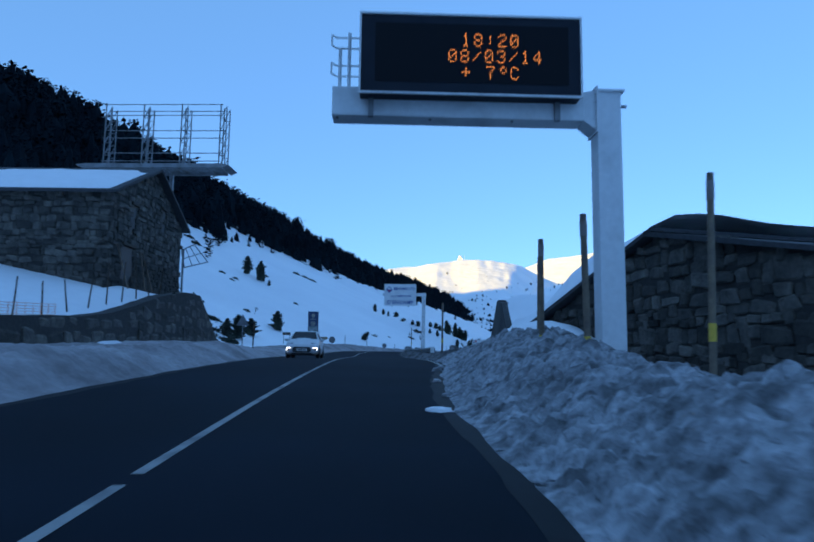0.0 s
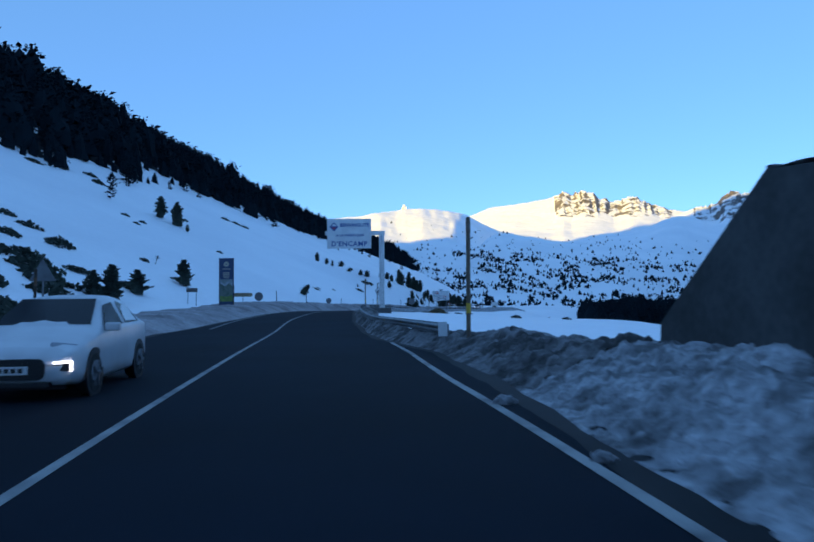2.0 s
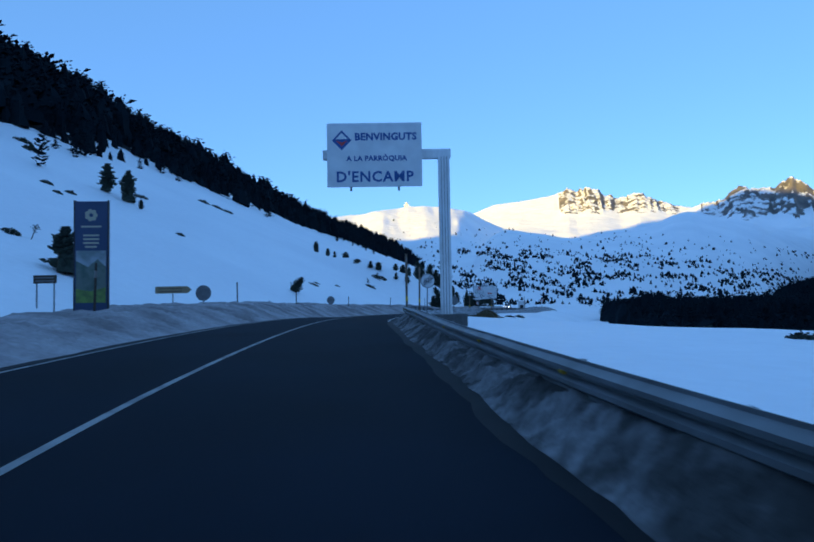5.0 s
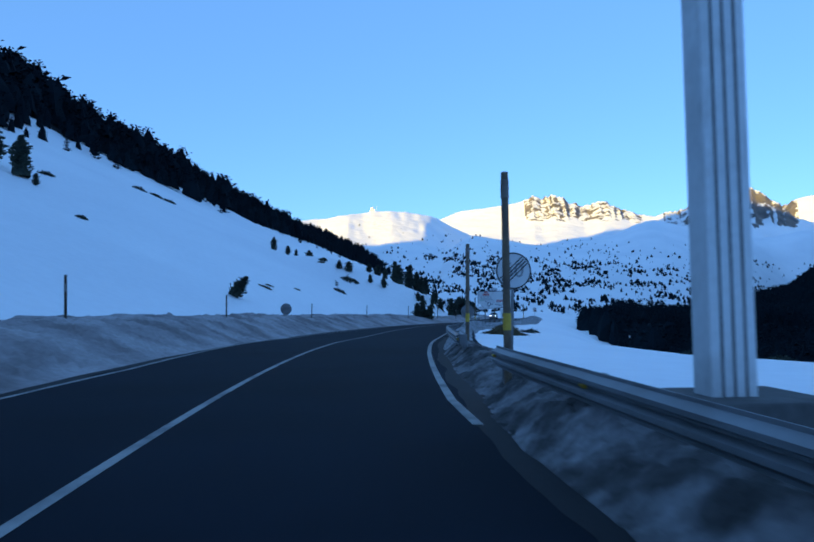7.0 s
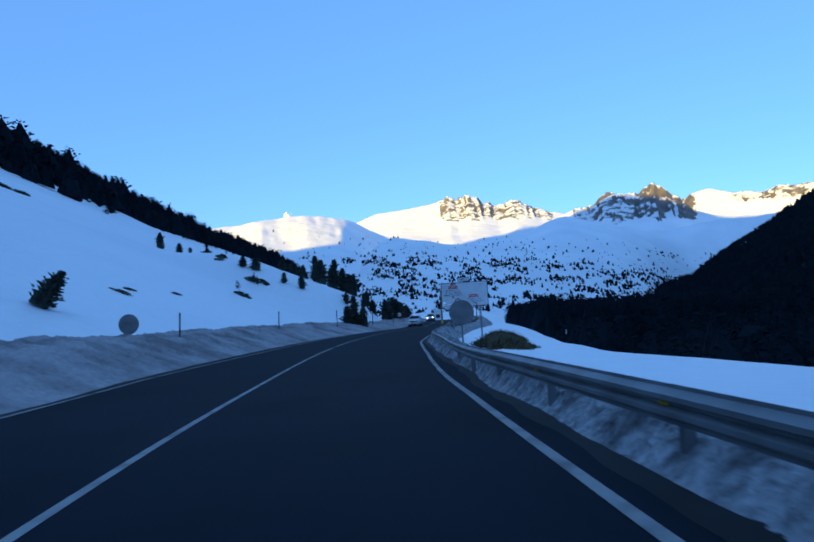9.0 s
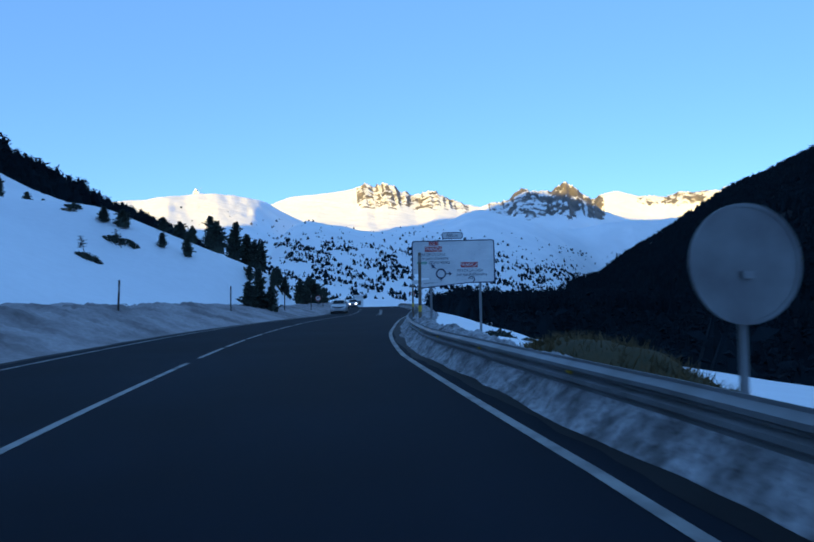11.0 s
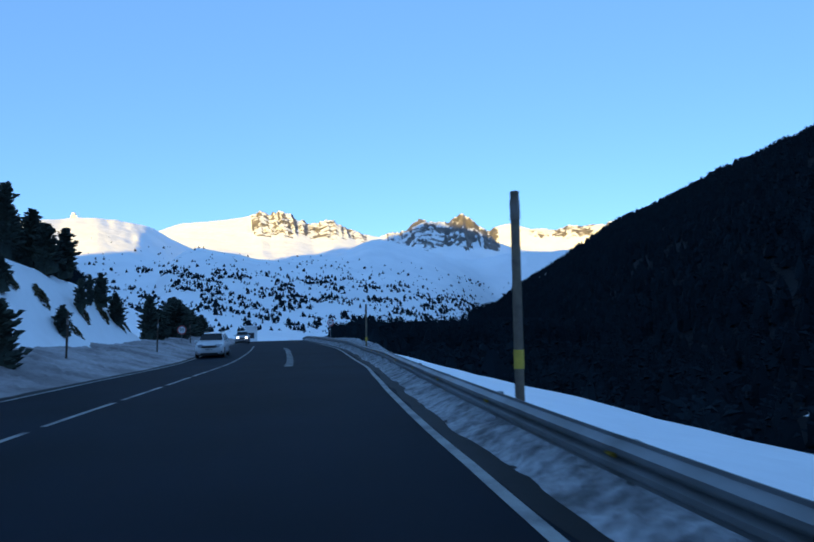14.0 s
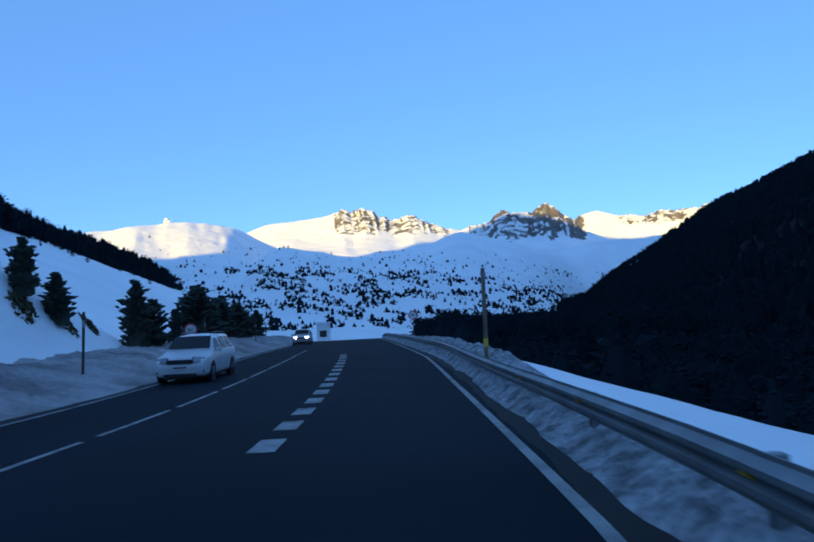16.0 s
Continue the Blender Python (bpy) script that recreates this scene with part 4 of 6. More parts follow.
def message_gantry():
    m = place(12.6, 6.45)
    root = thing("message_gantry", m, "white steel cantilever gantry with dark lit message board", "road gantry")
    L = -5.4
    bm = bmesh.new()
    box(bm, (-0.24, -0.22, -0.2), (0.24, 0.22, 5.95), 0.02)
    part("column", bm, WHITEPAINT, root)
    bm = bmesh.new()
    box(bm, (-0.3, -0.28, 5.93), (0.3, 0.28, 5.97))
    part("cap_plate", bm, WHITEPAINT, root)
    bm = bmesh.new()
    box(bm, (L, -0.26, 5.32), (-0.5, 0.26, 5.9), 0.02)
    arm = part("arm", bm, WHITEPAINT, root)
    bm = bmesh.new()
    prism(bm, ((-0.5, 5.32), (-0.24, 5.12), (-0.24, 5.95), (-0.5, 5.9)), -0.25, 0.25)
    part("gusset", bm, WHITEPAINT, arm)
    bm = bmesh.new()
    box(bm, (-0.27, -0.3, 5.1), (-0.235, 0.3, 6.02))
    for k in range(5):
        for side in (-0.27, 0.27):
            rod(bm, (-0.31, side, 5.2 + 0.17 * k), (-0.26, side, 5.2 + 0.17 * k), 0.02, n=6)
    part("flange", bm, WHITEPAINT, arm)
    for x in (L + 0.75, -1.05):
        bm = bmesh.new()
        box(bm, (x - 0.05, -0.36, 5.28), (x + 0.05, -0.262, 5.78))
        part("bracket", bm, STEEL, arm)
    for x in (L + 0.1, L + 1.9, L + 3.5):
        bm = bmesh.new()
        rod(bm, (x, -0.15, 5.29), (x, -0.15, 5.325), 0.03, n=8)
        part("drain", bm, STEEL, arm)
    board = new("message_board")
    board.parent = root
    board.matrix_local = pose(-2.76, -0.62, 6.42)
    tagged(board, "dark message board with amber letters")
    bm = bmesh.new()
    box(bm, (-2.1, -0.02, -0.78), (2.1, 0.36, 0.78), 0.02)
    part("case", bm, mat("board_case", (0.007, 0.011, 0.02), 0.5, second=(0.012, 0.017, 0.027), scale=2, spec=0.2), board)
    bm = bmesh.new()
    for lo, hi in (((-2.12, -0.05, -0.8), (2.12, 0.0, -0.765)), ((-2.12, -0.05, 0.765), (2.12, 0.0, 0.8)), ((-2.12, -0.05, -0.765), (-2.085, 0.0, 0.765)), ((2.085, -0.05, -0.765), (2.12, 0.0, 0.765))):
        box(bm, lo, hi)
    part("rim", bm, WHITEPAINT, board)
    bm = bmesh.new()
    box(bm, (-1.82, -0.03, -0.56), (1.86, -0.022, 0.6))
    part("display", bm, mat("display_black", (0.003, 0.004, 0.007), 0.5, spec=0.15), board)
    amber = mat("amber_light", (0.1, 0.04, 0.01), 0.5, emit=((1.0, 0.3, 0.04), 0.42))
    dot_row("time_letters", "18:20", amber, board, 0.36, 0.29)
    dot_row("date_letters", "08/03/14", amber, board, 0.45, -0.03)
    dot_row("degree_letters", "+ 7*C", amber, board, 0.36, -0.35)
    for x in (L + 0.12, L + 0.3):
        bm = bmesh.new()
        rod(bm, (x, 0.0, 5.9), (x, 0.0, 6.75 + 0.35 * (x > L + 0.2)), 0.035, n=8)
        part("ladder_post", bm, WHITEPAINT, root)
    for z in (6.2, 6.42, 6.78, 7.0):
        bm = bmesh.new()
        pts = [(L + 0.62, 0.0, z), (L + 0.05, 0.0, z), (L - 0.05, 0.0, z + 0.06)]
        for a, b in zip(pts, pts[1:]):
            rod(bm, a, b, 0.018, n=8)
        if z in (6.2, 6.78):
            rod(bm, (L - 0.05, 0, z + 0.06), (L - 0.05, 0, z + 0.28), 0.018, n=8)
        part("hoop", bm, WHITEPAINT, root)
    bm = bmesh.new()
    box(bm, (0.24, -0.03, 5.7), (0.42, 0.03, 5.74))
    part("lug", bm, STEEL, root)
    return root


message_gantry()


# ---------------------------------------------------------------- the welcome sign
def welcome_sign():
    root = thing("welcome_sign", place(91.7, 6.1), "white welcome sign with blue letters on steel cantilever", "road sign")
    bm = bmesh.new()
    box(bm, (-0.26, -0.2, -0.3), (0.26, 0.2, 7.95), 0.03)
    post = part("post", bm, WHITEPAINT, root)
    bm = bmesh.new()
    for x in (-0.13, 0.0, 0.13):
        box(bm, (x - 0.012, -0.215, 0.2), (x + 0.012, -0.198, 7.6))
    part("rib", bm, STEEL, post)
    bm = bmesh.new()
    box(bm, (-5.6, -0.16, 7.55), (0.32, 0.16, 7.98), 0.02)
    part("arm", bm, WHITEPAINT, root)
    bm = bmesh.new()
    box(bm, (-0.9, -0.7, -0.4), (0.9, 0.7, 0.32), 0.03)
    part("footing", bm, CONCRETE, root)
    face = new("panel")
    face.parent = root
    face.matrix_local = pose(-3.2, -0.3, 7.7)
    bm = bmesh.new()
    box(bm, (-2.18, -0.04, -1.48), (2.18, 0.05, 1.48), 0.015)
    part("sheet", bm, SIGNWHITE, face)
    for x in (-1.1, 1.1):
        bm = bmesh.new()
        box(bm, (x - 0.05, 0.05, -1.65), (x + 0.05, 0.14, 1.3))
        part("stiffener", bm, STEEL, face)
    ink = mat("welcome_blue", (0.03, 0.09, 0.28), 0.5)
    lettering("upper_words", "BENVINGUTS", 0.46, ink, face, 0.52, 0.82, -0.046, spacing=1.05, bold=0.018)
    lettering("middle_words", "A LA PARRÒQUIA", 0.33, ink, face, 0.1, -0.18, -0.046, spacing=1.05, bold=0.012)
    lettering("lower_words", "D'ENCAMP", 0.68, ink, face, 0.0, -1.04, -0.046, spacing=1.1, bold=0.016)
    bm = bmesh.new()
    prism(bm, ((-1.5, 1.15), (-1.95, 0.68), (-1.5, 0.22), (-1.05, 0.68)), -0.046, -0.041)
    part("emblem", bm, ink, face)
    bm = bmesh.new()
    prism(bm, ((-1.5, 1.02), (-1.78, 0.74), (-1.22, 0.74)), -0.05, -0.0465)
    part("emblem_peak", bm, SIGNWHITE, face)
    bm = bmesh.new()
    prism(bm, ((-1.78, 0.68), (-1.5, 0.58), (-1.22, 0.68), (-1.5, 0.4)), -0.05, -0.0465)
    part("emblem_foot", bm, RED, face)


welcome_sign()


# ---------------------------------------------------------------- direction sign
def rounded(x0, x1, z0, z1, r, n=5):
    out = []
    for cx, cz, a in ((x1 - r, z1 - r, 0), (x0 + r, z1 - r, 90), (x0 + r, z0 + r, 180), (x1 - r, z0 + r, 270)):
        out += [(cx + r * math.cos(radians(a + 90 * k / n)), cz + r * math.sin(radians(a + 90 * k / n))) for k in range(n + 1)]
    return out


def frame_of(bm, outer, inner, y0, y1):
    """A flat border between two outlines with the same number of points."""
    rows = [[bm.verts.new((x, y, z)) for x, z in pts] for pts, y in ((outer, y0), (inner, y0), (inner, y1), (outer, y1))]
    n = len(outer)
    for a, b in zip(rows, rows[1:] + rows[:1]):
        for i in range(n):
            bm.faces.new((a[i], a[(i + 1) % n], b[(i + 1) % n], b[i]))


def direction_sign():
    root = thing("direction_sign", place(158.2, 7.95, 0.0, -6), "large white direction sign with torn lower corner on posts", "road sign")
    for x in (-0.95, 1.1):
        bm = bmesh.new()
        box(bm, (x - 0.05, 0.05, -1.6), (x + 0.05, 0.13, 3.6), 0.01)
        part("post", bm, STEEL, root)
    W0, W1, Z0, Z1 = -1.72, 1.72, 1.95, 3.75
    slats = 9
    step = (Z1 - Z0 - 0.06) / slats
    for k in range(slats):
        z0 = Z0 + 0.03 + step * k
        torn = k < 2
        x0 = W0 + 0.03 if not torn else (W0 + 0.75 if k == 0 else W0 + 0.3)
        bm = bmesh.new()
        box(bm, (x0, 0.0, z0 + 0.002), (W1 - 0.03, 0.03, z0 + step - 0.002))
        part("board", bm, SIGNWHITE, root)
    for x, z, tilt, length, low in ((W0 + 0.2, Z0 - 0.12, -5.4, 2.35, True), (W0 - 0.02, Z0 + 0.06, -4, 0.8, False)):
        bm = bmesh.new()
        prism(bm, rounded(0, length, -0.085, 0.085, 0.08), -0.012, 0.02)
        loose = part("bent_board", bm, SIGNWHITE, root, "bent loose board")
        loose.matrix_local = pose(x, -0.03 - 0.02 * low, z, 0, tilt, 0)
        if low:
            bm = bmesh.new()
            frame_of(bm, rounded(0, length, -0.085, 0.085, 0.08), rounded(0.035, length - 0.01, -0.05, 0.084, 0.05), -0.018, -0.0125)
            part("board_edge", bm, mat("navy_edge", (0.02, 0.035, 0.08), 0.5), loose)
    navy = mat("navy_border", (0.02, 0.035, 0.08), 0.5)
    bm = bmesh.new()
    frame_of(bm, rounded(W0, W1, Z0, Z1, 0.12), rounded(W0 + 0.045, W1 - 0.045, Z0 + 0.045, Z1 - 0.045, 0.085), -0.012, -0.002)
    cut = [f for f in bm.faces if f.calc_center_median().x < W0 + 0.75 and f.calc_center_median().z < Z0 + 0.3]
    bmesh.ops.delete(bm, geom=cut, context="FACES")
    part("border", bm, navy, root)
    bm = bmesh.new()
    prism(bm, rounded(-0.45, 0.42, 3.8, 4.08, 0.08), 0.0, 0.03)
    plate = part("distance_plate", bm, SIGNWHITE, root)
    bm = bmesh.new()
    frame_of(bm, rounded(-0.45, 0.42, 3.8, 4.08, 0.08), rounded(-0.42, 0.39, 3.83, 4.05, 0.06), -0.01, -0.002)
    part("plate_border", bm, navy, plate)
    lettering("distance_words", "800 m", 0.19, navy, plate, -0.015, 3.94, -0.008)

    def patch(name, x0, x1, z0, z1, material):
        bm = bmesh.new()
        prism(bm, rounded(x0, x1, z0, z1, 0.02, 2), -0.008, -0.003)
        return part(name, bm, material, root)

    patch("road_number_patch", -1.0, -0.6, 3.54, 3.7, RED)
    lettering("road_number", "CG-2", 0.15, SIGNWHITE, root, -0.8, 3.62, -0.014)
    patch("country_patch", -1.18, -0.46, 3.28, 3.5, RED)
    lettering("country_words", "FRANÇA", 0.21, SIGNWHITE, root, -0.82, 3.39, -0.014, wide=0.9)
    lettering("town_words", "PAS DE LA CASA", 0.165, navy, root, -0.85, 3.16, -0.008, wide=0.88)
    lettering("way_words", "per port d'Envalira", 0.165, navy, root, -0.8, 3.0, -0.008, wide=0.98)
    patch("local_number_patch", -1.5, -1.1, 2.77, 2.87, SIGNGREEN)
    lettering("local_number", "CS-280", 0.1, SIGNWHITE, root, -1.3, 2.82, -0.014)
    lettering("resort_words", "GRAU ROIG", 0.165, navy, root, -0.58, 2.82, -0.008)
    patch("country_patch", 0.3, 1.02, 2.6, 2.82, RED)
    lettering("country_words", "FRANÇA", 0.21, SIGNWHITE, root, 0.66, 2.71, -0.014, wide=0.9)
    lettering("town_words", "PAS DE LA CASA", 0.165, navy, root, 0.7, 2.47, -0.008, wide=0.88)
    lettering("way_words", "per túnel d'Envalira", 0.165, navy, root, 0.76, 2.31, -0.008, wide=0.98)
    bm = bmesh.new()
    ring(bm, (-0.52, 2.36), 0.155, 0.215, -0.01, -0.003)
    part("roundabout", bm, navy, root)
    bm = bmesh.new()
    box(bm, (-0.31, -0.01, 2.335), (-0.16, -0.003, 2.375))
    prism(bm, ((-0.18, 2.44), (-0.06, 2.355), (-0.18, 2.27)), -0.0105, -0.003)
    part("arrow", bm, navy, root)
    bm = bmesh.new()
    prism(bm, ((-0.7, 2.56), (-0.66, 2.52), (-0.8, 2.66), (-0.84, 2.62)), -0.01, -0.003)
    prism(bm, ((-0.92, 2.76), (-0.88, 2.58), (-0.76, 2.7)), -0.0105, -0.003)
    part("arrow", bm, navy, root)
    bm = bmesh.new()
    box(bm, (-0.54, -0.01, 2.05), (-0.5, -0.003, 2.15))
    box(bm, (-0.6, -0.0105, 2.12), (-0.44, -0.0035, 2.15))
    part("stem", bm, navy, root)
    bm = bmesh.new()
    ring(bm, (0.75, 2.1), 0.1, 0.14, -0.01, -0.003)
    for z in (2.13, 2.09, 2.05):
        box(bm, (0.68, -0.009, z - 0.012), (0.82, -0.003, z + 0.012))
    part("toll_symbol", bm, navy, root)


direction_sign()


# ---------------------------------------------------------------- smaller signs
def post_sign(name, s, o, base, centre, turn, label, face, post_x=0.0, legs=(0.0,)):
    root = thing(name, place(s, o, 0, turn), label, "road sign")
    for x in legs:
        bm = bmesh.new()
        box(bm, (x - 0.03, 0.02, base), (x + 0.03, 0.07, centre), 0.006)
        part("post", bm, STEEL, root)
    face(root, centre)
    return root


def derestriction(root, z):
    bm = bmesh.new()
    disc(bm, (0, z), 0.42, -0.01, 0.015, 40)
    part("plate", bm, SIGNWHITE, root)
    bm = bmesh.new()
    ring(bm, (0, z), 0.385, 0.415, -0.016, -0.0105, 40)
    part("rim", bm, BLACK, root)
    lettering("speed_number", "60", 0.5, mat("faded_grey_ink", (0.3, 0.31, 0.33), 0.6), root, 0, z, -0.014)
    for k in range(4):
        bm = bmesh.new()
        box(bm, (-0.36, -0.022, -0.012), (0.36, -0.0165, 0.012), m=pose(0.045 * (k - 1.5), 0, z - 0.045 * (k - 1.5), 0, -45, 0))
        part("stripe", bm, BLACK, root)


post_sign("speed_limit_end_sign", 99.8, 5.4, -0.5, 2.13, 8, "round white end of sixty limit sign, leaning post", derestriction).rotation_euler.rotate_axis("Y", radians(2))


def limit(number):
    def face(root, z):
        bm = bmesh.new()
        disc(bm, (0, z), 0.38, -0.01, 0.015, 32)
        part("plate", bm, SIGNWHITE, root)
        bm = bmesh.new()
        ring(bm, (0, z), 0.29, 0.375, -0.016, -0.0105, 32)
        part("red_ring", bm, RED, root)
        lettering("speed_number", number, 0.36, BLACK, root, 0, z, -0.014)
    return face


post_sign("speed_limit_sign", 223.7, -5.8, -0.2, 1.75, 0, "round red and white speed limit sign on post", limit("90"))
post_sign("speed_limit_sign", 241.3, 8.3, -0.8, 2.25, 0, "round red and white speed limit sign on post", limit("80"))


def disc_back(r):
    def face(root, z):
        bm = bmesh.new()
        disc(bm, (0, z), r, -0.03, -0.01, 32)
        part("plate", bm, SIGNGREY, root)
        bm = bmesh.new()
        ring(bm, (0, z), r - 0.03, r, -0.04, -0.031, 32)
        part("rim", bm, SIGNGREY, root)
        bm = bmesh.new()
        box(bm, (-0.05, -0.06, z - 0.12), (0.05, -0.03, z - 0.06))
        part("clamp", bm, STEEL, root)
    return face


post_sign("round_sign_back", 140.1, -8.95, -0.2, 1.9, 0, "grey back of a round road sign on post", disc_back(0.48))
post_sign("round_sign_back", 103.5, -8.9, -0.2, 1.75, 0, "grey back of a round road sign on post", disc_back(0.5))


def triangle_back(root, z):
    bm = bmesh.new()
    prism(bm, ((-0.5, z - 0.45), (0.5, z - 0.45), (0, z + 0.42)), -0.03, -0.01)
    part("plate", bm, SIGNGREY, root)
    bm = bmesh.new()
    frame_of(bm, [(-0.5, z - 0.45), (0.5, z - 0.45), (0, z + 0.42)], [(-0.45, z - 0.42), (0.45, z - 0.42), (0, z + 0.36)], -0.04, -0.031)
    part("rim", bm, SIGNGREY, root)


post_sign("triangular_sign_back", 52.2, -8.5, -0.2, 2.75, 0, "grey back of a triangular warning sign on post", triangle_back)


def arrow_board(root, z):
    tan = mat("faded_tan_board", (0.3, 0.22, 0.13), 0.7, second=(0.22, 0.17, 0.1), scale=3)
    bm = bmesh.new()
    prism(bm, ((-1.1, z - 0.22), (0.95, z - 0.22), (1.2, z), (0.95, z + 0.22), (-1.1, z + 0.22)), -0.03, 0.01)
    part("board", bm, tan, root)
    bm = bmesh.new()
    for dz in (-0.1, 0.08):
        box(bm, (-0.9, -0.036, z + dz - 0.02), (0.6, -0.0305, z + dz + 0.02))
    part("faded_writing", bm, DARKWOOD, root)


post_sign("round_sign_back", 135.2, 6.35, -0.4, 1.55, 0, "grey back of a large round road sign on post", disc_back(0.5))
post_sign("arrow_sign", 102.5, -10.5, -0.2, 1.95, 0, "faded tan arrow board on a post", arrow_board)


def legged_board(root, z):
    bm = bmesh.new()
    box(bm, (-0.56, -0.03, z - 0.2), (0.56, 0.015, z + 0.2), 0.01)
    part("board", bm, DARKWOOD, root)
    bm = bmesh.new()
    for dz in (-0.08, 0.07):
        box(bm, (-0.45, -0.036, z + dz - 0.025), (0.45, -0.0305, z + dz + 0.025))
    part("faded_writing", bm, SIGNGREY, root)


post_sign("notice_board", 93.4, -13.2, -0.3, 2.3, 0, "small dark wooden notice board on two legs", legged_board, legs=(-0.42, 0.42))


def totem():
    root = thing("tourist_totem", place(87.4, -8.2, 0.2, 4), "tall dark blue tourist totem with valley picture", "sign")
    bm = bmesh.new()
    for x in (-0.66, 0.62):
        box(bm, (x, -0.05, 0.1), (x + 0.05, 0.09, 4.95), 0.008)
    part("frame", bm, BLACK, root)
    bm = bmesh.new()
    box(bm, (-0.61, -0.03, 0.45), (0.62, 0.07, 4.9), 0.005)
    part("body", bm, mat("totem_blue", (0.02, 0.04, 0.1), 0.4, second=(0.028, 0.05, 0.12), scale=1.5), root)
    bm = bmesh.new()
    prism(bm, ((-0.61, 0.45), (0.62, 0.45), (0.55, 0.12), (0.0, 0.0), (-0.55, 0.12)), -0.03, 0.07)
    part("foot", bm, BLACK, root)
    bm = bmesh.new()
    box(bm, (-0.56, -0.036, 2.15), (0.57, -0.031, 2.95))
    part("picture_cloud", bm, mat("picture_grey", (0.3, 0.33, 0.36), 0.5, second=(0.16, 0.2, 0.2), scale=1.8, contrast=(0.4, 0.6)), root)
    bm = bmesh.new()
    prism(bm, ((-0.56, 1.25), (0.57, 1.25), (0.57, 2.3), (0.25, 2.62), (-0.1, 2.3), (-0.56, 2.55)), -0.041, -0.0365)
    part("picture_hill", bm, mat("picture_hill", (0.06, 0.1, 0.08), 0.5, second=(0.12, 0.15, 0.13), scale=3, contrast=(0.4, 0.6)), root)
    bm = bmesh.new()
    prism(bm, ((-0.56, 0.9), (0.57, 0.9), (0.57, 1.5), (0.0, 1.35), (-0.56, 1.45)), -0.046, -0.0415)
    part("picture_meadow", bm, mat("picture_green", (0.16, 0.26, 0.05), 0.5, second=(0.09, 0.14, 0.04), scale=4), root)
    gold = mat("pale_gold", (0.4, 0.36, 0.26), 0.5)
    bm = bmesh.new()
    for k in range(7):
        a = 2 * math.pi * k / 7
        disc(bm, (0.16 * math.cos(a), 4.35 + 0.16 * math.sin(a)), 0.09, -0.036, -0.031, 10)
    part("emblem", bm, gold, root)
    for z, w in ((3.9, 0.38), (3.55, 0.3), (3.4, 0.3), (3.25, 0.3), (3.1, 0.22)):
        bm = bmesh.new()
        box(bm, (-w, -0.036, z - 0.035), (w, -0.031, z + 0.035))
        part("writing_bar", bm, gold, root)


totem()


# ---------------------------------------------------------------- stone buildings
def stone_meshes():
    """A few irregular blocks, one unit each way, with chipped edges."""
    out = []
    for k in range(9):
        rng = np.random.RandomState(300 + k)
        bm = bmesh.new()
        bmesh.ops.create_cube(bm, size=1)
        for v in bm.verts:
            v.co += Vector(rng.uniform(-0.16, 0.16, 3))
        bmesh.ops.bevel(bm, geom=bm.edges[:], offset=0.13, segments=1, affect="EDGES")
        me = bpy.data.meshes.new("stone")
        bm.to_mesh(me)
        bm.free()
        me.materials.append(STONE)
        out.append(me)
    return out


STONES = stone_meshes()
STONE_RNG = np.random.RandomState(9)


def stone_stuff(parent, mats):
    """Further stones of a wall, joined."""
    bm = bmesh.new()
    for k, m in mats:
        n0 = len(bm.verts)
        bm.from_mesh(STONES[k])
        bm.verts.ensure_lookup_table()
        for v in bm.verts[n0:]:
            v.co = m @ v.co
    ob = part("rubble", bm, STONE, parent)
    return tagged(ob, kind="stuff")


def lay_stones(parent, at, width, top, holes=(), course=0.3, length=0.42, base=0.0, limit=290, proud=0.06):
    """Uneven courses of rubble on the face y = 0 of the pose `at` (x along the wall, z up); top: height at each x."""
    spots, z = [], base
    highest = max(top(x) for x in np.linspace(0, width, 30))
    while z < highest:
        h = course * STONE_RNG.uniform(0.6, 1.35)
        x = -STONE_RNG.uniform(0, 0.3)
        while x < width:
            w = length * STONE_RNG.uniform(0.45, 1.7)
            hh = h * STONE_RNG.uniform(0.7, 1.25)
            cx, cz = x + w / 2, z + h / 2 + STONE_RNG.uniform(-0.06, 0.06)
            if 0 < cx < width and cz < top(cx) - 0.05 and not any(a < cx < b and c < cz < d for a, b, c, d in holes):
                deep = 0.24 + STONE_RNG.uniform(-0.04, 0.09)
                m = at @ Matrix.Translation((cx, 0.12 - proud, cz)) @ pose(0, 0, 0, STONE_RNG.uniform(-4, 4), STONE_RNG.uniform(-9, 9), STONE_RNG.uniform(-4, 4)) @ Matrix.Diagonal((w, deep, hh, 1))
                spots.append((STONE_RNG.randint(len(STONES)), m))
            x += w
        z += h
    for k, m in spots[-limit:]:
        ob = new("stone", STONES[k])
        ob.parent = parent
        ob.matrix_local = m
    if len(spots) > limit:
        stone_stuff(parent, spots[:-limit])


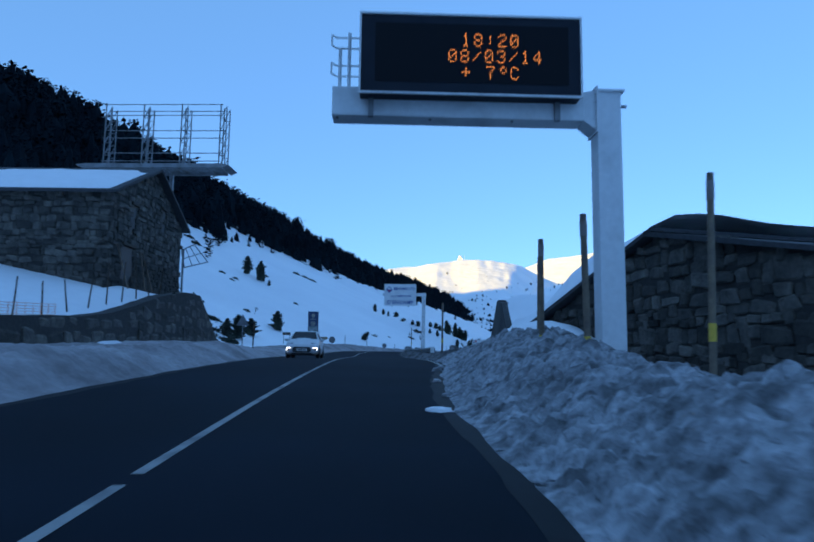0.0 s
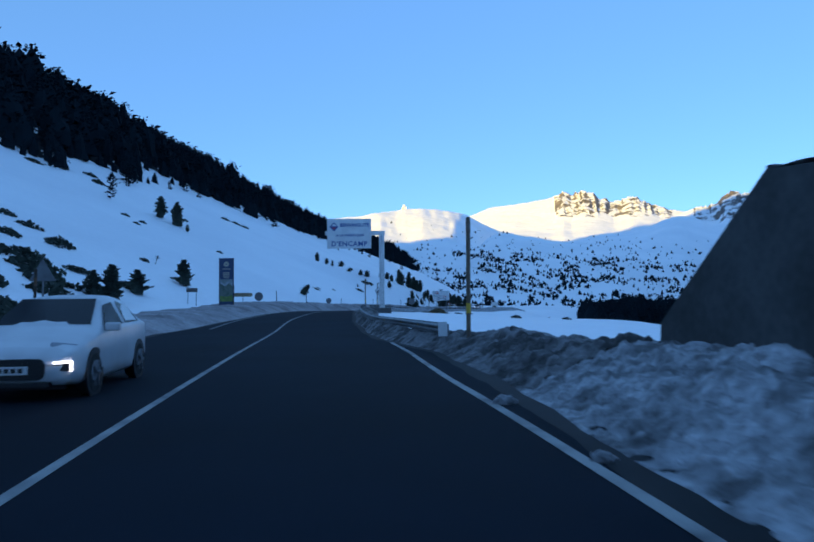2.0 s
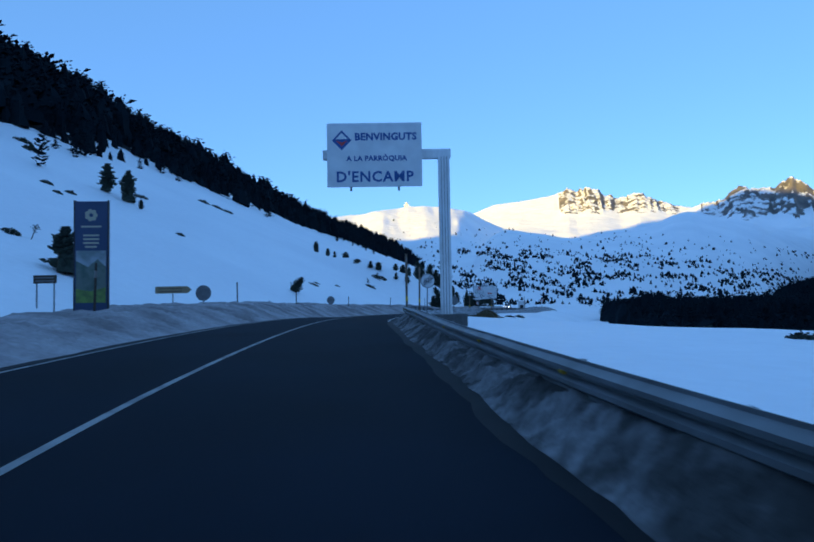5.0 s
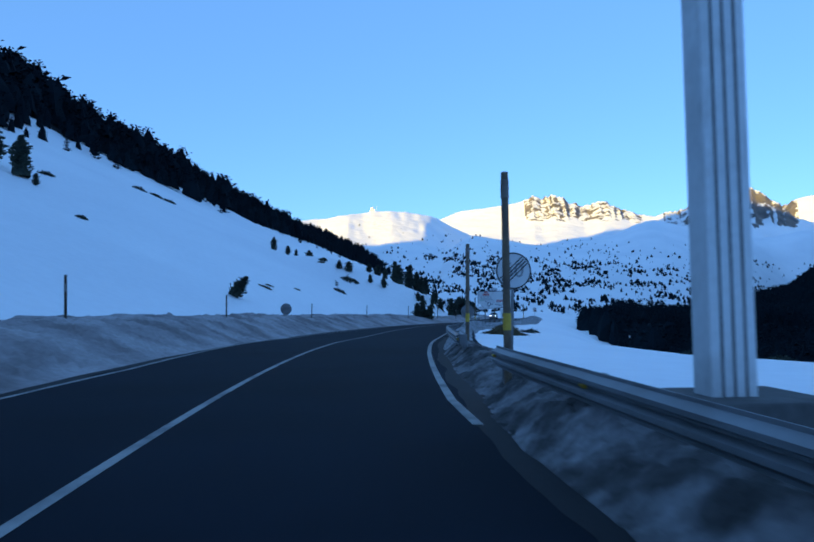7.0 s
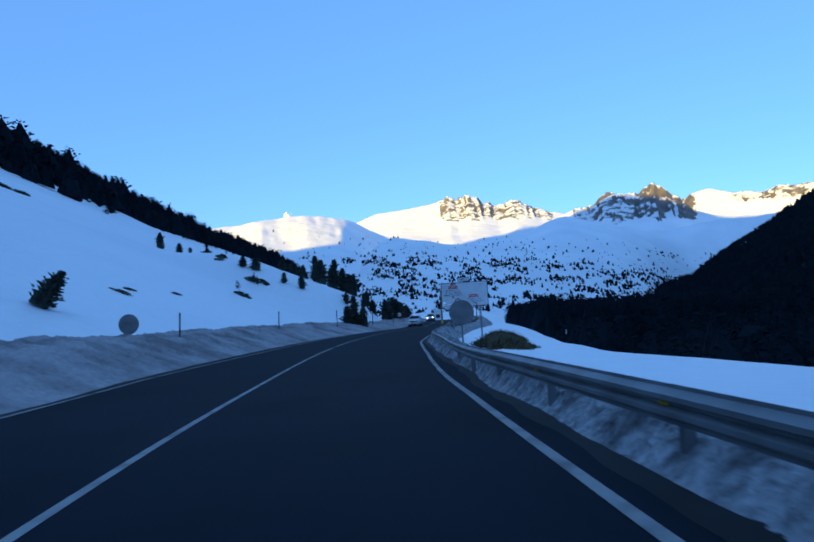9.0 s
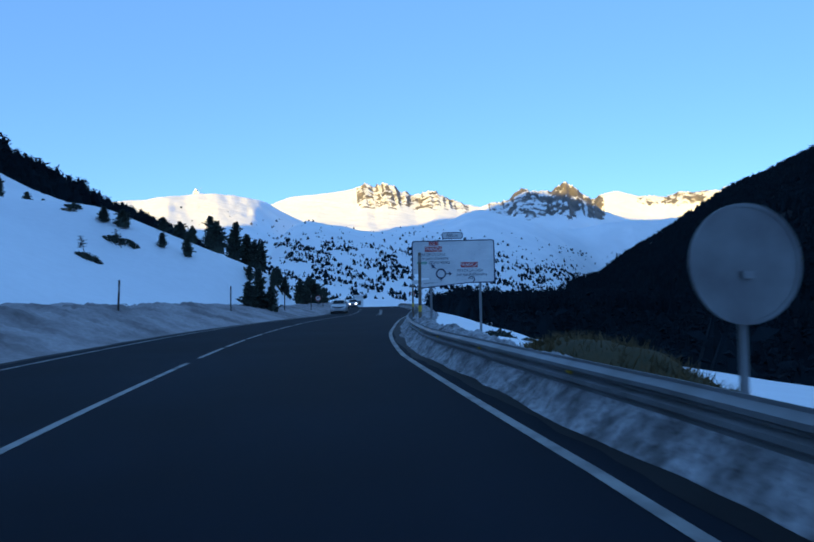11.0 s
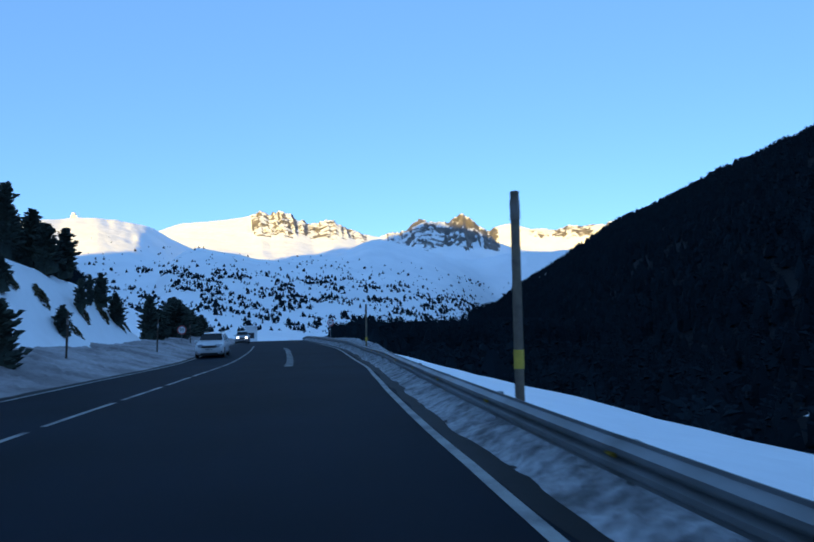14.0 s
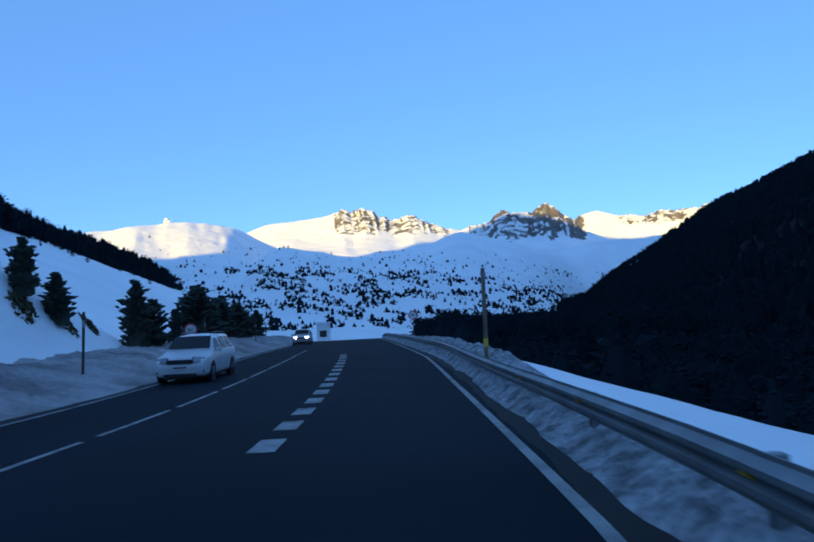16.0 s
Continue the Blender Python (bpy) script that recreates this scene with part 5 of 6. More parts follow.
def snow_slab(bm, corner, across, down, n, m, thick, inset=2.0):
    """A puffed sheet of snow over the parallelogram corner + across * u + down * v."""
    corner, across, down = Vector(corner), Vector(across), Vector(down)
    rows = []
    for j in range(m):
        row = []
        for i in range(n):
            p = corner + across * (i / (n - 1)) + down * (j / (m - 1))
            t = min(1.0, min(i, n - 1 - i, j, m - 1 - j) / inset)
            p.z += 0.02 + thick * t ** 0.6 * (1 + 0.3 * noise.noise(p * 0.5) + 0.12 * noise.noise(p * 1.7))
            row.append(bm.verts.new(p))
        rows.append(row)
    for a, b in zip(rows, rows[1:]):
        for i in range(n - 1):
            bm.faces.new((a[i], a[i + 1], b[i + 1], b[i]))


def stone_hut():
    """The stone hut on the terrace, its gable to the road, under a steel hoarding frame."""
    # local x runs along the gable away from the road's start, local -y faces the road
    root = thing("stone_hut", pose(-15.0, 33.0, 0, 0, 0, 90), "dark rubble-stone hut with snow on its slate roof", "hut")
    eave, apex, w, deep = 9.3, 11.75, 10.5, 11.0
    bm = bmesh.new()
    prism(bm, ((0, 3.4), (0, eave), (5.5, apex), (w, eave), (w, 3.4)), 0.0, deep)
    wall = part("wall", bm, MORTAR, root)

    def top(x):
        return (eave + (apex - eave) * (x / 5.5 if x < 5.5 else (w - x) / (w - 5.5))) - 3.4

    holes = ((2.5, 3.1, 4.4, 5.75), (6.85, 7.4, 5.0, 6.4), (1.6, 3.0, 1.6, 3.4))
    lay_stones(wall, pose(0, 0, 3.4), w, top, holes, limit=300)
    lay_stones(wall, pose(0, deep, 3.4, 0, 0, -90), deep, lambda x: eave - 3.4, (), limit=0)
    for x0, x1, z0, z1 in holes:
        # the wall is not cut: a black sheet stands in for the shade inside
        bm = bmesh.new()
        box(bm, (x0, -0.006, z0 + 3.4), (x1, 0.01, z1 + 3.4))
        hole = part("opening", bm, BLACK, wall, "black sheet for the shade inside an unglazed hole")
        bm = bmesh.new()
        box(bm, (x0 - 0.15, -0.16, z1 + 3.38), (x1 + 0.15, 0.05, z1 + 3.54), 0.02)
        part("lintel", bm, DARKWOOD, hole)
    k1, k2 = (apex - eave) / 5.5, (apex - eave) / (w - 5.5)
    for near in (True, False):
        ex = -0.5 if near else w + 0.5
        ez = eave - 0.5 * (k1 if near else k2)
        bm = bmesh.new()
        prism(bm, ((ex, ez + 0.02), (5.5, apex + 0.03), (5.5, apex + 0.2), (ex, ez + 0.17)), -0.45, deep + 0.3)
        part("roof", bm, SLATE, root, "dark slate roof slope")
    bm = bmesh.new()
    snow_slab(bm, (-0.45, -0.1, eave - 0.45 * k1 + 0.18), (0, deep + 0.2, 0), (4.6, 0, 4.6 * k1), 26, 12, 0.3)
    part("roof_snow", bm, SNOW, root, "thick smooth snow", True)
    for x, lean in ((1.2, 0.5), (3.4, -0.35), (4.6, 0.6)):
        bm = bmesh.new()
        rod(bm, (x, -0.7, 4.2), (x - lean, -0.15, 6.7), 0.045, 0.03, 8)
        part("leaning_stake", bm, POLE, root)


stone_hut()


def hoarding_frame():
    """An empty advertising frame: platform, four lattice uprights and rails."""
    root = thing("hoarding_frame", pose(-16.5, 42.6, 12.9, 0, 0, -2), "empty grey lattice-steel hoarding frame above the hut roof", "steel frame")
    bm = bmesh.new()
    box(bm, (-4.3, -0.95, 0.02), (4.6, -0.8, 0.3), 0.01)
    box(bm, (-4.3, 0.95, 0.02), (4.4, 1.1, 0.3), 0.01)
    for k in range(10):
        x = -4.25 + 0.96 * k
        bar(bm, (x, -0.9, 0.16), (x, 1.0, 0.16), 0.09)
    part("platform", bm, LATTICE, root)
    bm = bmesh.new()
    for k in range(14):
        y = -0.72 + 0.12 * k
        bar(bm, (-4.2, y, 0.25), (4.4, y, 0.25), 0.035)
    part("grating", bm, LATTICE, root)
    bm = bmesh.new()
    prism(bm, ((-4.3, 0.02), (-5.0, 0.24), (-4.3, 0.3)), -0.9, 1.05)
    part("platform_end", bm, LATTICE, root)
    bm = bmesh.new()
    prism(bm, ((4.6, 0.02), (5.0, 0.22), (4.6, 0.3)), -0.9, 1.05)
    part("platform_end", bm, LATTICE, root)
    for x in (-3.7, -1.15, 1.4, 4.0):
        bm = bmesh.new()
        for y in (0.15, 0.85):
            rod(bm, (x, y, 0.25), (x, y, 4.6), 0.045, n=8)
            rod(bm, (x + 0.4, y, 0.25), (x + 0.4, y, 4.4), 0.04, n=8)
        for k in range(5):
            z = 0.3 + 0.85 * k
            for y in (0.15, 0.85):
                rod(bm, (x, y, z), (x + 0.4, y, z + 0.8), 0.025, n=6)
                rod(bm, (x, y, z), (x + 0.4, y, z), 0.025, n=6)
            rod(bm, (x, 0.15, z), (x, 0.85, z + 0.7), 0.025, n=6)
        part("lattice_upright", bm, LATTICE, root)
    for z in (0.75, 1.5, 2.3, 3.05, 3.85, 4.4, 4.6):
        bm = bmesh.new()
        rod(bm, (-3.8, 0.1 + 0.72 * (z in (1.5, 3.05, 4.4)), z), (4.15, 0.1 + 0.72 * (z in (1.5, 3.05, 4.4)), z), 0.03, n=6)
        part("rail", bm, LATTICE, root)
    for x in (-1.2, 0.6):
        bm = bmesh.new()
        box(bm, (x - 0.12, 0.9, -1.4), (x + 0.12, 1.14, 0.1), 0.01)
        bar(bm, (x, 1.0, -1.0), (x, -0.7, 0.05), 0.1)
        part("support", bm, LATTICE, root)


hoarding_frame()


def side_frame():
    root = thing("tilted_sign_frame", pose(-15.5, 45.6, ground_at(-15.5, 45.6) + 0.3, 0, 0, 0), "tilted rusty empty sign frame on a steel post", "steel frame")
    bm = bmesh.new()
    rod(bm, (0, 0, -0.5), (0, 0, 4.4), 0.07, n=10)
    part("post", bm, LATTICE, root)
    bm = bmesh.new()
    a, b, c, d = (-0.1, -0.1, 4.3), (0.15, -0.1, 3.1), (1.75, -0.1, 3.5), (0.75, -0.1, 4.7)
    for p, q in ((a, b), (b, c), (c, d), (d, a)):
        bar(bm, p, q, 0.06)
    for k in (0.33, 0.66):
        p = Vector(b).lerp(Vector(c), k)
        q = Vector(a).lerp(Vector(d), k)
        bar(bm, p, q, 0.045)
    bar(bm, Vector(b).lerp(Vector(a), 0.5), Vector(c).lerp(Vector(d), 0.5), 0.045)
    part("frame", bm, LATTICE, root)


side_frame()


def retaining_wall():
    """Rubble wall below the terrace, its end sloping to the ground."""
    root = thing("retaining_wall", Matrix.Identity(4), "old rubble-stone retaining wall below the snowy terrace", "wall", kind="structure")
    s = np.arange(-20, 48.6, 0.6)
    zr = np.interp(s, LS, LZ)
    top = np.interp(s, TERRACE[0], TERRACE[1]) + 0.1 + 0.12 * fbm(s / 2.0, s * 0, 71, 2)
    top = np.where(s > 38, np.minimum(top, 4.5 - (s - 38) * 0.36), top)
    cols = [(-7.85, -0.3), (-8.15, 1.0), (-8.75, 1.0), (-8.85, -0.3)]
    o = np.array([[c[0] for c in cols]] * len(s)) - 0.04 * np.maximum(s - 38, 0)[:, None] ** 1.3
    h = np.stack([zr * 0 - 0.3, top - zr, top - zr, zr * 0 - 0.3], -1)
    S = np.repeat(s[:, None], 4, 1)
    body = sheet("core", along(S, o, h).reshape(-1, 3), len(s), 4, [MORTAR], smooth_faces=False)
    body.parent = root
    count = 0
    for k in range(6):
        x = 4.0 + STONE_RNG.uniform(0, 0.5)
        while x < 47.5 and count < 300:
            w, hh = STONE_RNG.uniform(0.5, 1.3), STONE_RNG.uniform(0.36, 0.62)
            z = 0.25 + 0.52 * k + STONE_RNG.uniform(-0.1, 0.1)
            t = float(np.interp(x, s, top - zr))
            if z + hh * 0.4 < t:
                m = place(x, -8.0 - 0.3 * z / max(t, 0.5) - 0.04 * max(x - 38, 0) ** 1.3, z, 90)
                ob = new("stone", STONES[STONE_RNG.randint(len(STONES))])
                ob.parent = root
                ob.matrix_local = m @ pose(0, 0, 0, STONE_RNG.uniform(-6, 6), STONE_RNG.uniform(-10, 10), 0) @ Matrix.Diagonal((w, 0.32, hh, 1))
                count += 1
            x += w * 1.05
    return root


retaining_wall()


def terrace_fence():
    for i in range(16):
        s = 8 + 2.0 * i
        root = thing("fence_stake", place(s, -9.6 - 0.05 * i), "thin leaning wooden fence stake in the snow", "fence stake", "fence stakes on the terrace")
        z = ground_at(*along(s, -9.6 - 0.05 * i)[:2]) - float(np.interp(s, LS, LZ))
        root.matrix_world = place(s, -9.6 - 0.05 * i, z) @ pose(0, 0, 0, (i * 37 % 17) - 8, (i * 53 % 19) - 9, 0)
        bm = bmesh.new()
        rod(bm, (0, 0, -0.3), (0, 0, 1.2 + (i * 29 % 10) / 16), 0.035, 0.025, 7)
        part("stake", bm, DARKWOOD, root)
    root = thing("safety_net", Matrix.Identity(4), "sagging faded orange safety net along the terrace edge", "net")
    s = np.arange(8, 24.1, 0.5)
    h0 = np.array([ground_at(*along(v, -9.9)[:2]) for v in s]) - np.interp(s, LS, LZ)
    bm = bmesh.new()
    for k in range(6):
        for a in range(len(s) - 1):
            p, q = along(s[a], -9.55, h0[a] + 0.05 + 0.09 * k), along(s[a + 1], -9.55, h0[a + 1] + 0.05 + 0.09 * k)
            bar(bm, p, q, 0.014)
    for a in range(len(s)):
        bar(bm, along(s[a], -9.55, h0[a]), along(s[a], -9.55, h0[a] + 0.52), 0.014)
    part("mesh", bm, ORANGE_NET, root)


terrace_fence()


def low_hut(x, y, turn, outline, depth, snow_left, label, stones=120):
    """A half-buried hut seen at its gable: outline of (x, z) with the apex third."""
    root = thing("snowbound_hut", pose(x, y, 0, 0, 0, turn), label, "hut", "huts in the snow")
    bm = bmesh.new()
    prism(bm, outline, 0, depth)
    wall = part("wall", bm, MORTAR, root)
    xs = [p[0] for p in outline]
    w = max(xs) - min(xs)
    roofline = sorted((p for p in outline if p[1] > 0.9), key=lambda p: p[0])
    lay_stones(wall, pose(min(xs), 0, 0), w, lambda v: float(np.interp(v + min(xs), [p[0] for p in roofline], [p[1] for p in roofline])), (), base=0.2, limit=stones)
    for (ax, az), (bx, bz) in zip(roofline, roofline[1:]):
        bm = bmesh.new()
        prism(bm, ((ax - 0.25, az - 0.02), (bx + 0.05, bz + 0.06), (bx + 0.05, bz + 0.16), (ax - 0.25, az + 0.1)), -0.3, depth + 0.3)
        part("roof", bm, SLATE, root)
        if bz < az:
            continue
        bm = bmesh.new()
        rows, n = [], 14
        for j in range(12):
            v = -0.28 + (depth + 0.5) * j / 11
            row = []
            for i in range(n):
                f = i / (n - 1)
                px, pz = ax - 0.25 + (bx - ax + 0.3) * f, az + 0.1 + (bz - az + 0.06) * f
                t = min(1.0, min(j, 11 - j) / 1.0) * min(1.0, 0.3 + (n - 1 - i) / 5.0)
                row.append(bm.verts.new((px, v, pz + 0.02 + (0.85 + 0.18 * math.sin(px * 1.1 + v * 1.3) + 0.05 * math.sin(px * 3.1 + v * 2.3)) * t ** 0.8)))
            rows.append(row)
        for a, b in zip(rows, rows[1:]):
            for i in range(n - 1):
                bm.faces.new((a[i], a[i + 1], b[i + 1], b[i]))
        part("roof_snow", bm, SNOW, root, "thick drifted snow", True)
    return root


# gable behind the gantry, its long roof slope running down into the drift
low_hut(6.2, 15.4, -75, ((-9.6, -0.5), (-9.6, 1.5), (-0.5, 4.26), (5.5, 2.8), (5.5, -0.5)), 7.0, True, "dark stone hut with long snowy roof behind the ploughed bank", 290)


def snow_drift(x0, y0, rx, ry, high, turn, label):
    root = thing("snow_drift", pose(x0, y0, 0, 0, 0, turn), label, "snow drift", "snow drifts by the huts")
    bm = bmesh.new()
    rows = []
    for j in range(30):
        rows.append([])
        for i in range(30):
            x, y = rx * (-2 + 4 * i / 29), ry * (-2 + 4 * j / 29)
            p = Vector((x, y, 0))
            d = math.hypot(x / rx, y / ry) + 0.15 * noise.noise(p * 0.4)
            z = high * math.exp(-d ** 2.4) + 0.25 * noise.noise(p * 0.6) * math.exp(-d) + 0.08 * noise.noise(p * 2.1) * math.exp(-d) - 0.25
            rows[-1].append(bm.verts.new((x, y, z + 0.2)))
    for a, b in zip(rows, rows[1:]):
        for i in range(29):
            bm.faces.new((a[i], a[i + 1], b[i + 1], b[i]))
    part("snow_body", bm, SNOW, root, "", True)


snow_drift(7.2, 26.2, 3.6, 3.4, 3.3, 0, "deep smooth snow drift heaped between two huts")
snow_drift(4.1, 20.8, 1.7, 5.0, 2.45, 14, "long snow drift against the hut wall")


snow_drift(-12.6, 24.5, 3.6, 5.4, 2.1, -8, "tall smooth snow drift heaped before the stone hut")


def wedge_hut():
    """A lean-to whose dark end wall faces the road and whose roof carries snow down to the bank."""
    root = thing("wedge_hut", pose(4.4, 29.0, 0, 0, 0, 0), "dark lean-to hut, snow sliding down its roof", "hut", "huts in the snow")
    side = ((0.0, -0.2), (0.0, 1.75), (2.2, 3.75), (3.9, 3.92), (6.9, 1.9), (7.1, -0.2))
    bm = bmesh.new()
    a = [bm.verts.new((0, y, z)) for y, z in side]
    b = [bm.verts.new((9.0, y, z)) for y, z in side]
    bm.faces.new(a)
    bm.faces.new(b[::-1])
    for i in range(len(a)):
        j = (i + 1) % len(a)
        bm.faces.new((a[i], b[i], b[j], a[j]))
    part("wall", bm, CONCRETE, root)
    bm = bmesh.new()
    rows = []
    for j in range(16):
        x = 0.25 + 9.5 * j / 15
        row = []
        for i in range(16):
            f = i / 15
            y = -1.6 + 5.6 * f
            z = (0.6 + 0.83 * (y + 1.6)) if y < 2.3 else 3.83 + 0.06 * (y - 2.3)
            t = min(1.0, min(j / 1.5, (15 - i) / 2.0))
            row.append(bm.verts.new((x, y, min(z, 3.95) + 0.03 + 0.3 * t ** 0.6 + 0.05 * math.sin(3 * x + 2 * y))))
        rows.append(row)
    for p, q in zip(rows, rows[1:]):
        for i in range(15):
            bm.faces.new((p[i], p[i + 1], q[i + 1], q[i]))
    part("roof_snow", bm, SNOW, root, "snow sliding off the roof", True)
    bm = bmesh.new()
    bar(bm, (0.05, 3.9, 3.92), (9.0, 3.9, 3.92), 0.12)
    part("ridge_board", bm, SLATE, root)


wedge_hut()


def far_station():
    """The white dome and mast on the far summit."""
    x, y = polar(4.49, 1945)
    x, y = float(x), float(y)
    z = float(mountain(np.array([x]), np.array([y]))[0])
    root = thing("summit_station", pose(x, y, z - 1), "small white domed station on the far summit", "building")
    bm = bmesh.new()
    box(bm, (-7, -4, 0), (7, 4, 6))
    part("hall", bm, WHITEPAINT, root)
    bm = bmesh.new()
    bmesh.ops.create_uvsphere(bm, u_segments=16, v_segments=10, radius=5.0, matrix=Matrix.Translation((0, 0, 9)))
    part("dome", bm, WHITEPAINT, root, "", True)
    bm = bmesh.new()
    rod(bm, (12, 0, 0), (12, 0, 16), 0.4, 0.2, 6)
    part("mast", bm, STEEL, root)


far_station()


def roadside_hut():
    root = thing("roadside_cabin", place(300, -2.5, 0.0), "small white roadside cabin beyond the bend", "building")
    p = along(300, -2.5)
    bm = bmesh.new()
    box(bm, (-1.1, -1.1, -1.5), (1.1, 1.1, 3.2), 0.03)
    part("body", bm, WHITEPAINT, root)
    bm = bmesh.new()
    box(bm, (-1.3, -1.3, 3.2), (1.3, 1.3, 3.4), 0.03)
    part("roof", bm, SNOW, root)
    bm = bmesh.new()
    box(bm, (-0.6, -1.12, 0.9), (0.6, -1.09, 2.0))
    part("window", bm, BLACK, root)


roadside_hut()


# ---------------------------------------------------------------- cars
GLASS = mat("dark_car_glass", (0.012, 0.015, 0.02), 0.15, spec=0.2)
TYRE = mat("tyre_rubber", (0.012, 0.012, 0.013), 0.85)
TRIM = mat("black_trim", (0.01, 0.01, 0.012), 0.45)
RIM = mat("alloy_rim", (0.25, 0.26, 0.28), 0.35, 0.8)
LAMPGLASS = mat("lamp_glass", (0.3, 0.32, 0.36), 0.15, 0.3)
LAMPLIT = mat("lit_lamp", (0.8, 0.8, 0.8), 0.2, emit=((1.0, 0.96, 0.9), 2.2))
PLATE = mat("number_plate", (0.6, 0.6, 0.6), 0.5)


def car(name, m, stations, wheels, paint, label, glass, lamps_lit=0, rails=False, wide_grille=True, group="cars on the road"):
    """A car whose front faces -y; stations: (y, half width, sill, shoulder, roof, half roof)."""
    root = thing(name, m, label, "car", group)
    ys_ = [p[0] for p in stations]

    def at(y):
        return [float(np.interp(y, ys_, [p[k] for p in stations])) for k in range(1, 6)]

    def half(y):
        w, sill, sh, top, rw = at(y)
        return [(w * 0.86, sill), (w * 0.97, sill + 0.06), (w, sill + 0.2), (w, (sill + sh) / 2 + 0.05), (w * 0.99, sh - 0.04), (w * 0.965, sh), (rw + 0.03, top - 0.06), (rw * 0.9, top - 0.015), (rw * 0.45, top + 0.005), (0, top + 0.01)]

    yy = sorted(set(list(np.linspace(ys_[0], ys_[-1], 34)) + ys_))
    bm = bmesh.new()
    rows = []
    for y in yy:
        h = half(y)
        pts = [(-x, z) for x, z in h[:-1]] + [(x, z) for x, z in h[::-1]]
        rows.append([bm.verts.new((x, y, z)) for x, z in pts])
    for a, b in zip(rows, rows[1:]):
        for i in range(len(a) - 1):
            bm.faces.new((a[i], a[i + 1], b[i + 1], b[i]))
        bm.faces.new((a[-1], a[0], b[0], b[-1]))
    bm.faces.new(rows[0])
    bm.faces.new(rows[-1][::-1])
    body = part("body", bm, paint, root, "", True)

    def skin(y, t, off=0.008):
        """A place on the side window band: t from shoulder (0) to roof (1)."""
        w, sill, sh, top, rw = at(y)
        return (w * 0.965 + (rw + 0.03 - w * 0.965) * t + off, y, sh + (top - 0.06 - sh) * t + off * 0.4)

    def pane(pname, corners):
        bm = bmesh.new()
        v = [bm.verts.new(c) for c in corners]
        f = bm.faces.new(v)
        bmesh.ops.solidify(bm, geom=[f], thickness=0.004)
        return part(pname, bm, GLASS, body)

    (y0, w0, z0), (y1, w1, z1) = glass["front"]
    n = Vector((0, -(z1 - z0), (y1 - y0))).normalized() * 0.02
    n.y, n.z = -abs(n.y), abs(n.z)
    bm = bmesh.new()
    top_row, low_row = [], []
    for k in range(9):
        f = -1 + k / 4.0
        bow = 0.05 * (1 - f * f)
        low_row.append(bm.verts.new((f * w0, y0 - bow * 0.6 + n.y, z0 + n.z)))
        top_row.append(bm.verts.new((f * w1, y1 - bow * 0.5 + n.y, z1 + n.z)))
    for k in range(8):
        bm.faces.new((low_row[k], low_row[k + 1], top_row[k + 1], top_row[k]))
    part("windscreen", bm, GLASS, body, "", True)
    for a, b in glass["sides"]:
        for side in (-1, 1):
            c = [skin(a + 0.03, 0.08), skin(b - 0.03, 0.08), skin(b - 0.06, 0.9), skin(a + 0.1, 0.9)]
            if "slant" in glass and a == glass["sides"][0][0]:
                c[3] = skin(a + glass["slant"], 0.9)
            pane("side_window", [(side * x, y, z) for x, y, z in c][::side])
    for y in wheels["y"]:
        for side in (-1, 1):
            w = at(y)[0]
            bm = bmesh.new()
            r = wheels["r"]
            ring(bm, (y, r), 0.0 + r * 0.2, r + 0.06, side * (w - 0.02), side * (w + 0.006), 24)
            for v in bm.verts:
                v.co = Vector((v.co.y, v.co.x, v.co.z))
            part("wheel_arch", bm, TRIM, body)
            wheel = new("wheel")
            wheel.parent = root
            wheel.matrix_local = pose(side * (w - 0.09), y, r)
            bm = bmesh.new()
            rod(bm, (-0.1, 0, 0), (0.1, 0, 0), r, n=28)
            bmesh.ops.bevel(bm, geom=[e for e in bm.edges if abs(e.verts[0].co.x - e.verts[1].co.x) < 1e-4 and len(e.link_faces) == 2], offset=0.03, segments=2, affect="EDGES")
            part("tyre", bm, TYRE, wheel)
            bm = bmesh.new()
            rod(bm, (side * 0.06, 0, 0), (side * 0.112, 0, 0), r * 0.64, r * 0.6, n=20)
            for k in range(5):
                a = 2 * math.pi * k / 5
                bar(bm, (side * 0.115, 0, 0), (side * 0.115, math.cos(a) * r * 0.6, math.sin(a) * r * 0.6), 0.04)
            part("rim", bm, RIM, wheel)
    gw, gz0, gz1 = glass["grille"]
    bm = bmesh.new()
    prism(bm, rounded(-gw, gw, gz0, gz1, min(0.09, (gz1 - gz0) / 2.2)), -0.03, 0.08)
    grille = part("grille", bm, TRIM, body)
    bm = bmesh.new()
    for k in range(3):
        z = gz0 + (gz1 - gz0) * (k + 1) / 4
        box(bm, (-gw * 0.9, -0.036, z - 0.008), (gw * 0.9, -0.031, z + 0.008))
    part("grille_bar", bm, RIM if not wide_grille else TRIM, grille)
    bm = bmesh.new()
    prism(bm, rounded(-0.52, 0.52, gz0 - 0.4 if gz0 > 0.5 else gz0 - 0.09, gz0 - 0.3 if gz0 > 0.5 else gz0 - 0.03, 0.02), -0.02, 0.3)
    part("lower_intake", bm, TRIM, body)
    pz = glass["plate"]
    bm = bmesh.new()
    box(bm, (-0.26, -0.05, pz - 0.055), (0.26, -0.038, pz + 0.055), 0.004)
